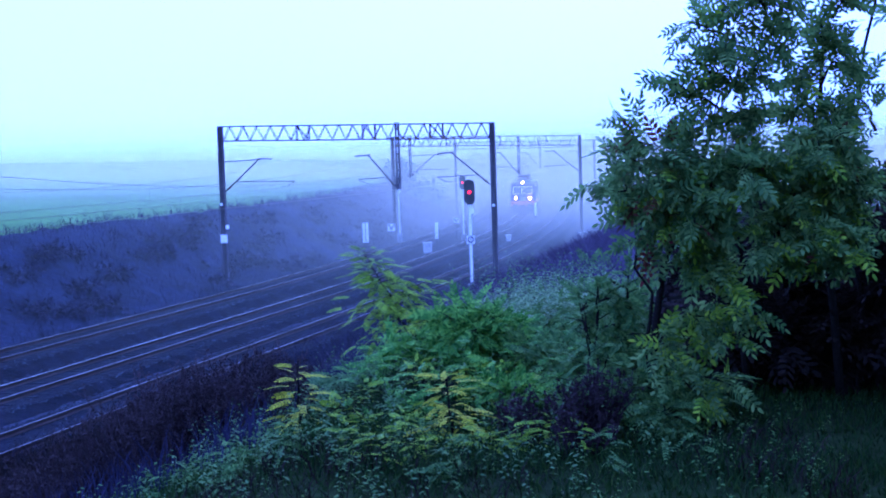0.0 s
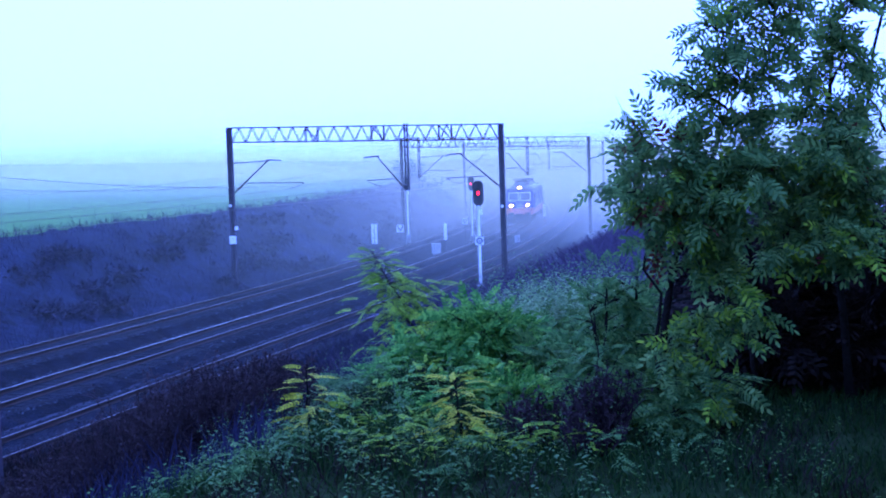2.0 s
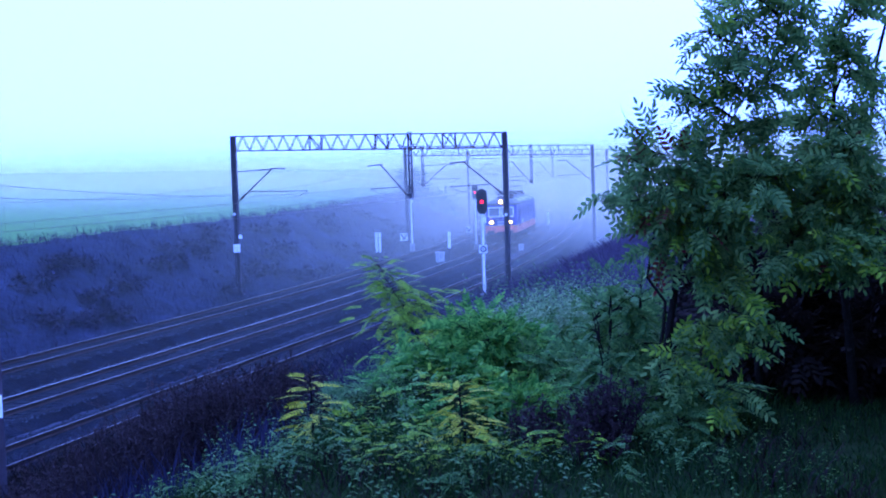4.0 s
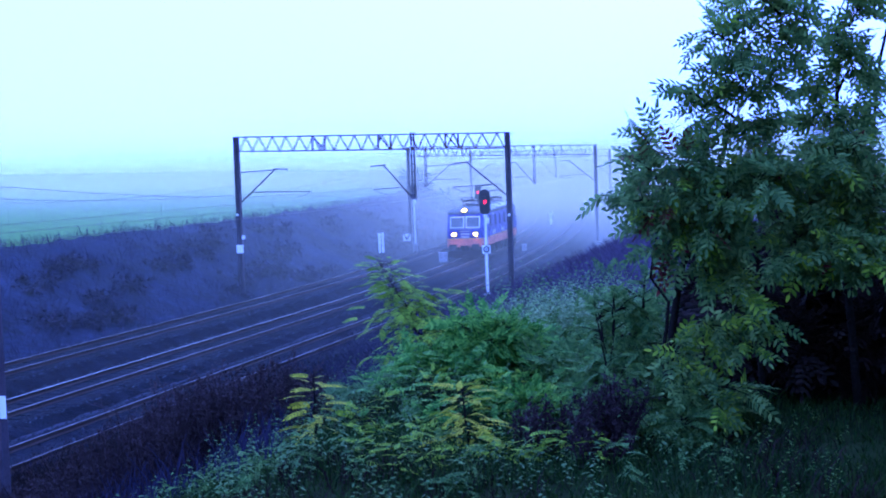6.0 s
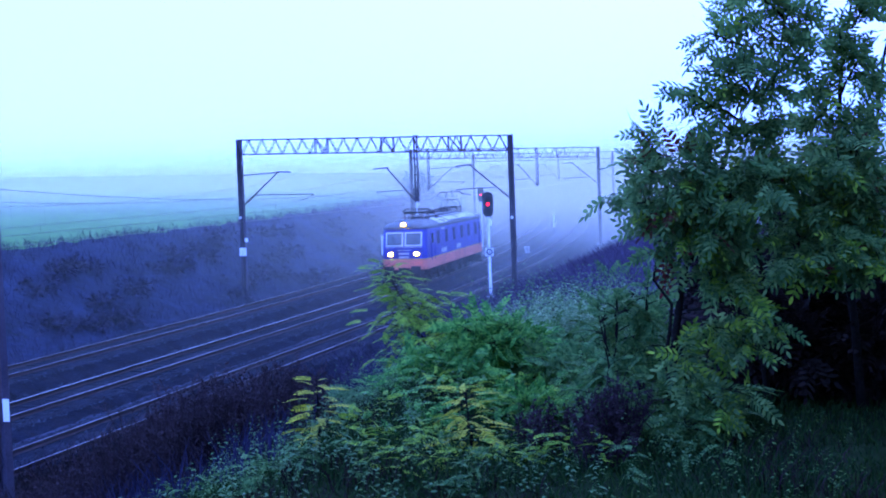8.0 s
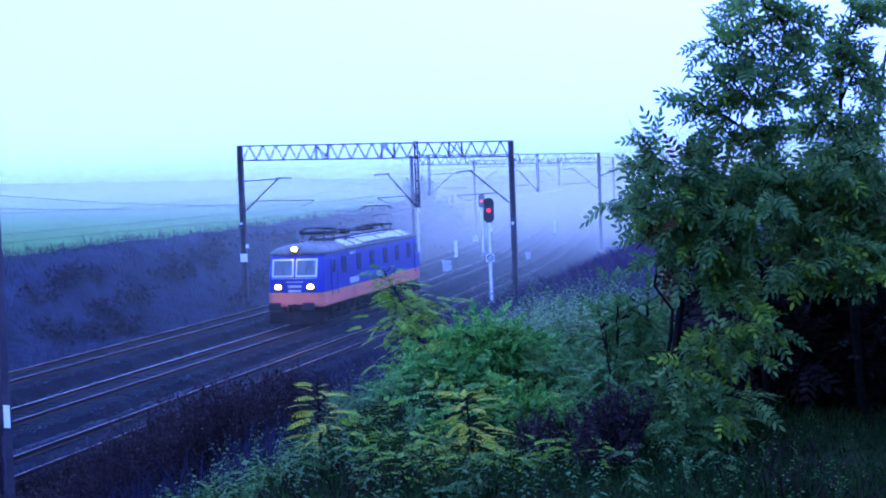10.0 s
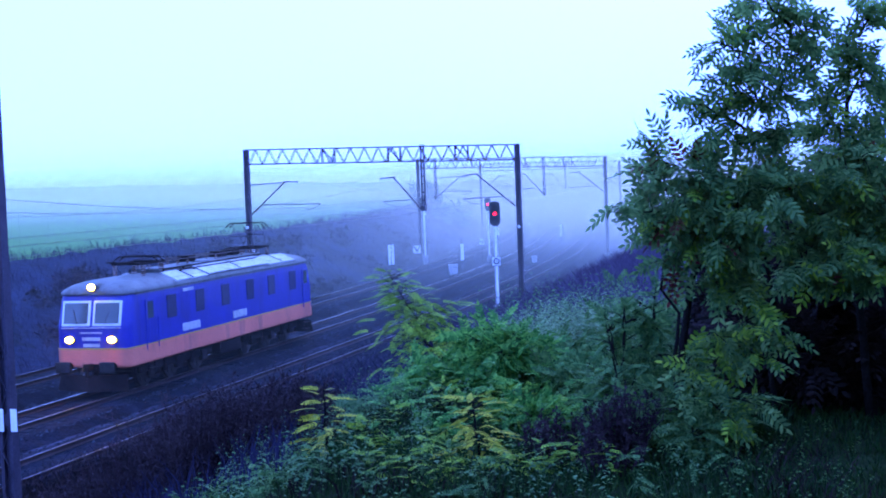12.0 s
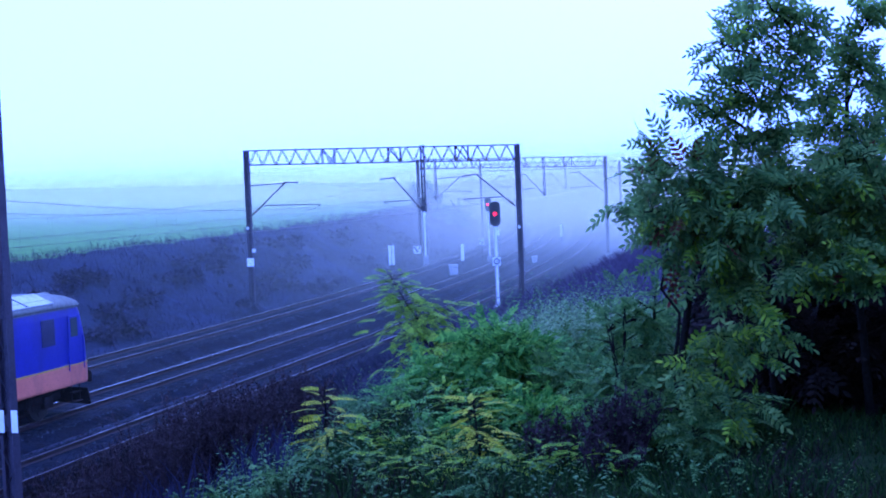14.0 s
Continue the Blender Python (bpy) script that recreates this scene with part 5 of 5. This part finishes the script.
shrub(0.52, 12.2, 5.98, 0.62, 8, 5, LEAF_C, M_LEAF_GREEN, "fresh green robinia shrub with long feathered leaves", 0.85)
shrub(0.10, 12.4, 5.62, 0.5, 6, 5, LEAF_C, M_LEAF_GREEN, "fresh green robinia shrub with hanging leaves", 0.8)
shrub(-0.25, 10.6, 5.05, 0.32, 5, 4, LEAF_C, M_LEAF_GREEN, "low bright green robinia shrub in the weeds", 0.7)
shrub(0.98, 11.8, 5.6, 0.5, 6, 5, LEAF_C, M_LEAF_SHADED, "dull green robinia shrub on the bank", 0.8)
shrub(1.36, 10.5, 5.75, 0.42, 5, 5, LEAF_C, M_LEAF_SHADED, "loose dark green robinia shrub under the tree", 0.7)
bush(1.75, 9.9, 5.65, 0.35, 9, 8, 8, LEAF_B, M_LEAF_SHADED, "loose green bush at the foot of the tree", 0.75)
shrub(0.72, 11.0, 5.3, 0.42, 5, 5, LEAF_C, M_LEAF_GREEN, "low dark green robinia shrub on the bank", 0.7)
shrub(-0.45, 12.8, 5.15, 0.6, 7, 5, LEAF_C, M_WEED, "grey-green robinia shrub among tall herbs", 0.7)
shrub(-0.2, 14.3, 5.0, 0.6, 6, 5, LEAF_C, M_WEED, "grey-green robinia shrub among tall herbs", 0.75)
shrub(-1.3, 11.2, 4.6, 0.3, 4, 3, LEAF_C, M_LEAF_SHADED, "low dull green robinia shrub on the bank", 0.6)
# bushes added behind the tree; their near-black leaves stand in for its shade
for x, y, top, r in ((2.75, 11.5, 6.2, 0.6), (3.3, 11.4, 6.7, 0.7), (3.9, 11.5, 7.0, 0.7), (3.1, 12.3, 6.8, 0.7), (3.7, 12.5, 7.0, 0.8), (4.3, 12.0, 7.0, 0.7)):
    bush(x, y, top, r, 16, 14, 9, LEAF_A, M_WITHER_SHADE, "near-black bush added to fill the shade behind the tree", 1.1)
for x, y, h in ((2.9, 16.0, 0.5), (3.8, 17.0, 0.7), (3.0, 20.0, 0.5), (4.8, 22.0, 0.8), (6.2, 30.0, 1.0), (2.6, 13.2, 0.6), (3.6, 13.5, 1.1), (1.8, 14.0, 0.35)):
    bush(x, y, ground_z(x, y) + h, 0.8, 9, 8, 8, LEAF_B, M_LEAF_SHADED, "dull green bush on the bank behind the tree", 1.0)
for x, y, h, r, n in ((1.16, 9.4, 0.62, 0.16, 60), (1.05, 9.2, 0.4, 0.15, 30), (0.72, 9.8, 0.45, 0.18, 30), (-2.3, 13.5, 1.0, 0.6, 220), (-3.1, 15.5, 1.15, 0.8, 240), (-2.1, 15.5, 0.9, 0.6, 180), (-3.6, 14.0, 1.0, 0.8, 220), (-2.9, 18.5, 1.0, 0.9, 180), (-1.6, 14.0, 0.6, 0.5, 120), (-4.6, 15.5, 0.9, 0.7, 160), (-5.2, 17.5, 0.9, 0.8, 160), (-4.1, 13.0, 0.7, 0.6, 140)):
    dry_clump(x, y, h, r, n, M_DEAD, "withered purple-brown weeds with dry stalks")

# undergrowth, from the verge at the viewpoint down to the tracks and on the far bank
herbs(1100, (-3.0, 1.6), (8.5, 20), lambda x, y, s: (s > 11) & (x > -0.17 * y), (0.2, 0.55), 0.6, M_WEED, "weeds", "tangled grey-green weeds on the bank", "weeds")
shoots(90, (-2.2, 1.3), (10.2, 13), lambda x, y, s: (x > -0.6), (0.15, 0.5), 0.62, LEAF_C, M_LEAF_GREEN, "root_shoots", "fresh green robinia shoots among weeds", "shoots")
shoots(60, (-1.2, 1.1), (9.0, 11.5), lambda x, y, s: (x > -0.7), (0.08, 0.25), 0.5, LEAF_C, M_LEAF_OLIVE, "olive_shoots", "olive-green robinia shoots among weeds", "shoots")
shoots(130, (-3.0, 2.4), (8.4, 13), lambda x, y, s: (x > -0.24 * y), (0.08, 0.28), 0.42, LEAF_B, M_LEAF_SHADED, "fern_weeds", "dull green feathery weeds on the bank", "weeds")
herbs(800, (-4.5, 2.5), (7, 14), lambda x, y, s: (x > -0.28 * y), (0.06, 0.28), 0.55, M_LEAF_SHADED, "herbs", "low dark green herbs on the bank", "herbs")
herbs(90, (-2.6, 1.2), (8, 11), lambda x, y, s: x > -0.26 * y, (0.12, 0.35), 0.8, M_WEED, "nettles", "broad-leaved green nettles among weeds", "nettles")
herbs(500, (0.2, 4), (13.5, 17), lambda x, y, s: (s > 10), (0.4, 0.9), 0.9, M_WEED, "tall_weeds", "pale grey-green tall weeds lower on the bank", "weeds")
herbs(150, (1.2, 4.2), (7.6, 10.5), lambda x, y, s: (np.abs(x) < 0.36 * y) & (np.sin(2.7 * x + 0.4) + np.cos(2.3 * y + 1.0) > 0.1), (0.03, 0.10), 0.45, M_LEAF_SHADED, "clover", "patches of low green clover in the verge grass", "clover")
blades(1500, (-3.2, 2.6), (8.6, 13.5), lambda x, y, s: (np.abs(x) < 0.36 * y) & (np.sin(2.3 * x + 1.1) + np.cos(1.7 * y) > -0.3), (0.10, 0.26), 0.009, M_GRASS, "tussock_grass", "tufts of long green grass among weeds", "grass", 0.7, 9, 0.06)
blades(1300, (-3.2, 2.6), (7.2, 13.5), lambda x, y, s: (np.abs(x) < 0.36 * y) & (np.sin(1.9 * x + 2.6) + np.cos(2.1 * y + 1) > 0.4), (0.10, 0.25), 0.008, M_WITHER_SHADE, "withered_tufts", "tufts of withered brown grass among weeds", "dry grass", 0.7, 8, 0.06)
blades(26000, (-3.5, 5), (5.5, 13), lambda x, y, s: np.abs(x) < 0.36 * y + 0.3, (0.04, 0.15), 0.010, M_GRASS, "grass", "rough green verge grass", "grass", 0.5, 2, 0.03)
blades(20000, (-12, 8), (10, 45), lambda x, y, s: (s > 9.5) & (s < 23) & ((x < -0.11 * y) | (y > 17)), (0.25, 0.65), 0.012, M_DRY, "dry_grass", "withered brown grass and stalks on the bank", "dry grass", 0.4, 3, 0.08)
herbs(1100, (0.4, 2.4), (14, 18), lambda x, y, s: (s > 10), (0.25, 0.6), 0.9, M_PALE, "pale_weeds", "soft pale green weeds lower on the bank", "weeds")
blades(17000, (-16, 2), (26, 80), lambda x, y, s: (s > 3.6) & (s < 8.2), (0.1, 0.5), 0.02, M_DRY, "track_weeds", "withered weeds growing through the near track", "weeds", 0.5, 3, 0.15)
blades(9000, (0.3, 8), (17.5, 42), lambda x, y, s: (s > 9), (0.35, 0.8), 0.016, M_HAZE_BRUSH, "slope_brush", "dull purple-brown brush on the slope", "brush", 0.5, 5, 0.15)
blades(22000, (-14, 2), (22, 44), lambda x, y, s: (s > 6.2) & (s < 10.5), (0.6, 1.35), 0.02, M_WITHER_SHADE, "tall_brush", "tall dark withered brush above the near track", "brush", 0.35, 4, 0.12)
blades(12000, (-6, 16), (30, 110), lambda x, y, s: (s > 7.6) & (s < 22), (0.3, 0.9), 0.03, M_HAZE_BRUSH, "bank_brush", "dark withered brush beside the tracks", "brush", 0.5, 5, 0.2)
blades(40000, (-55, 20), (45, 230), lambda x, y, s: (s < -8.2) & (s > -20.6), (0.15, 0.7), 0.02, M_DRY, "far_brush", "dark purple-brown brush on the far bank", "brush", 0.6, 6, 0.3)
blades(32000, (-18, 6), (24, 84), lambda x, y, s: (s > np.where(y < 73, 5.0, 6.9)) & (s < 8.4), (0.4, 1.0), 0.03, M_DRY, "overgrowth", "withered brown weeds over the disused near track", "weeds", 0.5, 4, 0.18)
blades(11000, (-18, 6), (24, 74), lambda x, y, s: (s > 4.2) & (s < 5.3) & ((y > 43) | (y < 37)), (0.25, 0.62), 0.03, M_DRY, "rail_weeds", "withered weeds between the rusty rails", "weeds", 0.5, 4, 0.18)
blades(2500, (-55, 20), (45, 230), lambda x, y, s: (s < -18.5) & (s > -21), (0.5, 1.2), 0.03, M_DRY, "edge_weeds", "tall dark weeds along the field edge", "weeds", 0.5, 5, 0.25)

# scattered low thorn bushes on the far bank
for k in range(46):
    y = rng.uniform(62, 150)
    c, v, r = line_at(float(y), -rng.uniform(9.5, 17.0))
    h = rng.uniform(0.4, 1.0)
    bush(c.x, c.y, ground_z(c.x, c.y) + h, 0.7 + 0.8 * h, 9, 9, 6, LEAF_A, M_DRY, "low dark thorn bush on the far bank", 1.2)

# trees far back in the fog on the left bank
for x, y, h, r in ((-1.5, 192.0, 5.0, 2.6), (1.5, 185.0, 3.5, 2.0)):
    bush(x, y, ground_z(x, y) + h, r, 14, 8, 6, LEAF_B, M_LEAF_SHADED, "dim bushy tree on the bank far back in fog", 3.0)


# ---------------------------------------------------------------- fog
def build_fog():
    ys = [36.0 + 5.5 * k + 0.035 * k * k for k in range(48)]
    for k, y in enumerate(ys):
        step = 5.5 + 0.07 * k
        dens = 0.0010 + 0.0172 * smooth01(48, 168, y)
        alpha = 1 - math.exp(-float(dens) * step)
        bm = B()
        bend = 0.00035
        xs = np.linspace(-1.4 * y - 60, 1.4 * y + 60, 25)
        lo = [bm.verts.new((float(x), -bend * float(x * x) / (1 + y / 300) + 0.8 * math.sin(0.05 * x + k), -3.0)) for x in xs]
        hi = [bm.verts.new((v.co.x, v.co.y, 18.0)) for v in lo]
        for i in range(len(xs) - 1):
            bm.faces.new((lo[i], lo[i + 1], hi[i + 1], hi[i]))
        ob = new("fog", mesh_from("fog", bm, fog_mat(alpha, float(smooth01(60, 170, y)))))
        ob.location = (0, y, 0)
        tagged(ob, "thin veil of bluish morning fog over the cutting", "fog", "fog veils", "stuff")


build_fog()


# ---------------------------------------------------------------- what moves
RUN_T = [0, 1.5, 3, 5.5, 6.5, 7.5, 8, 11, 12.5, 14]
RUN_Y = [173.4, 158.35, 143.6, 118.9, 109.15, 99.6, 94.9, 66.65, 52.2, 37.4]


def motions():
    rows = []
    for k in range(29):
        t = 0.5 * k
        y = float(np.interp(t, RUN_T, RUN_Y))
        c, v, r = line_at(y)
        rows.append((t, Matrix.Translation(c) @ Matrix.Rotation(math.atan2(-v.y, -v.x), 4, "Z")))
    walk(locomotive, rows)
    way = np.concatenate([[0], np.cumsum([(b[1].translation - a[1].translation).length for a, b in zip(rows, rows[1:])])])
    for ws in wheelsets:
        x = ws.location.x
        walk(ws, [(k / 15, pose(x, 0, 0.615, 0, math.degrees(float(np.interp(k / 15, np.arange(29) * 0.5, way)) / 0.615), 0)) for k in range(211)])


motions()
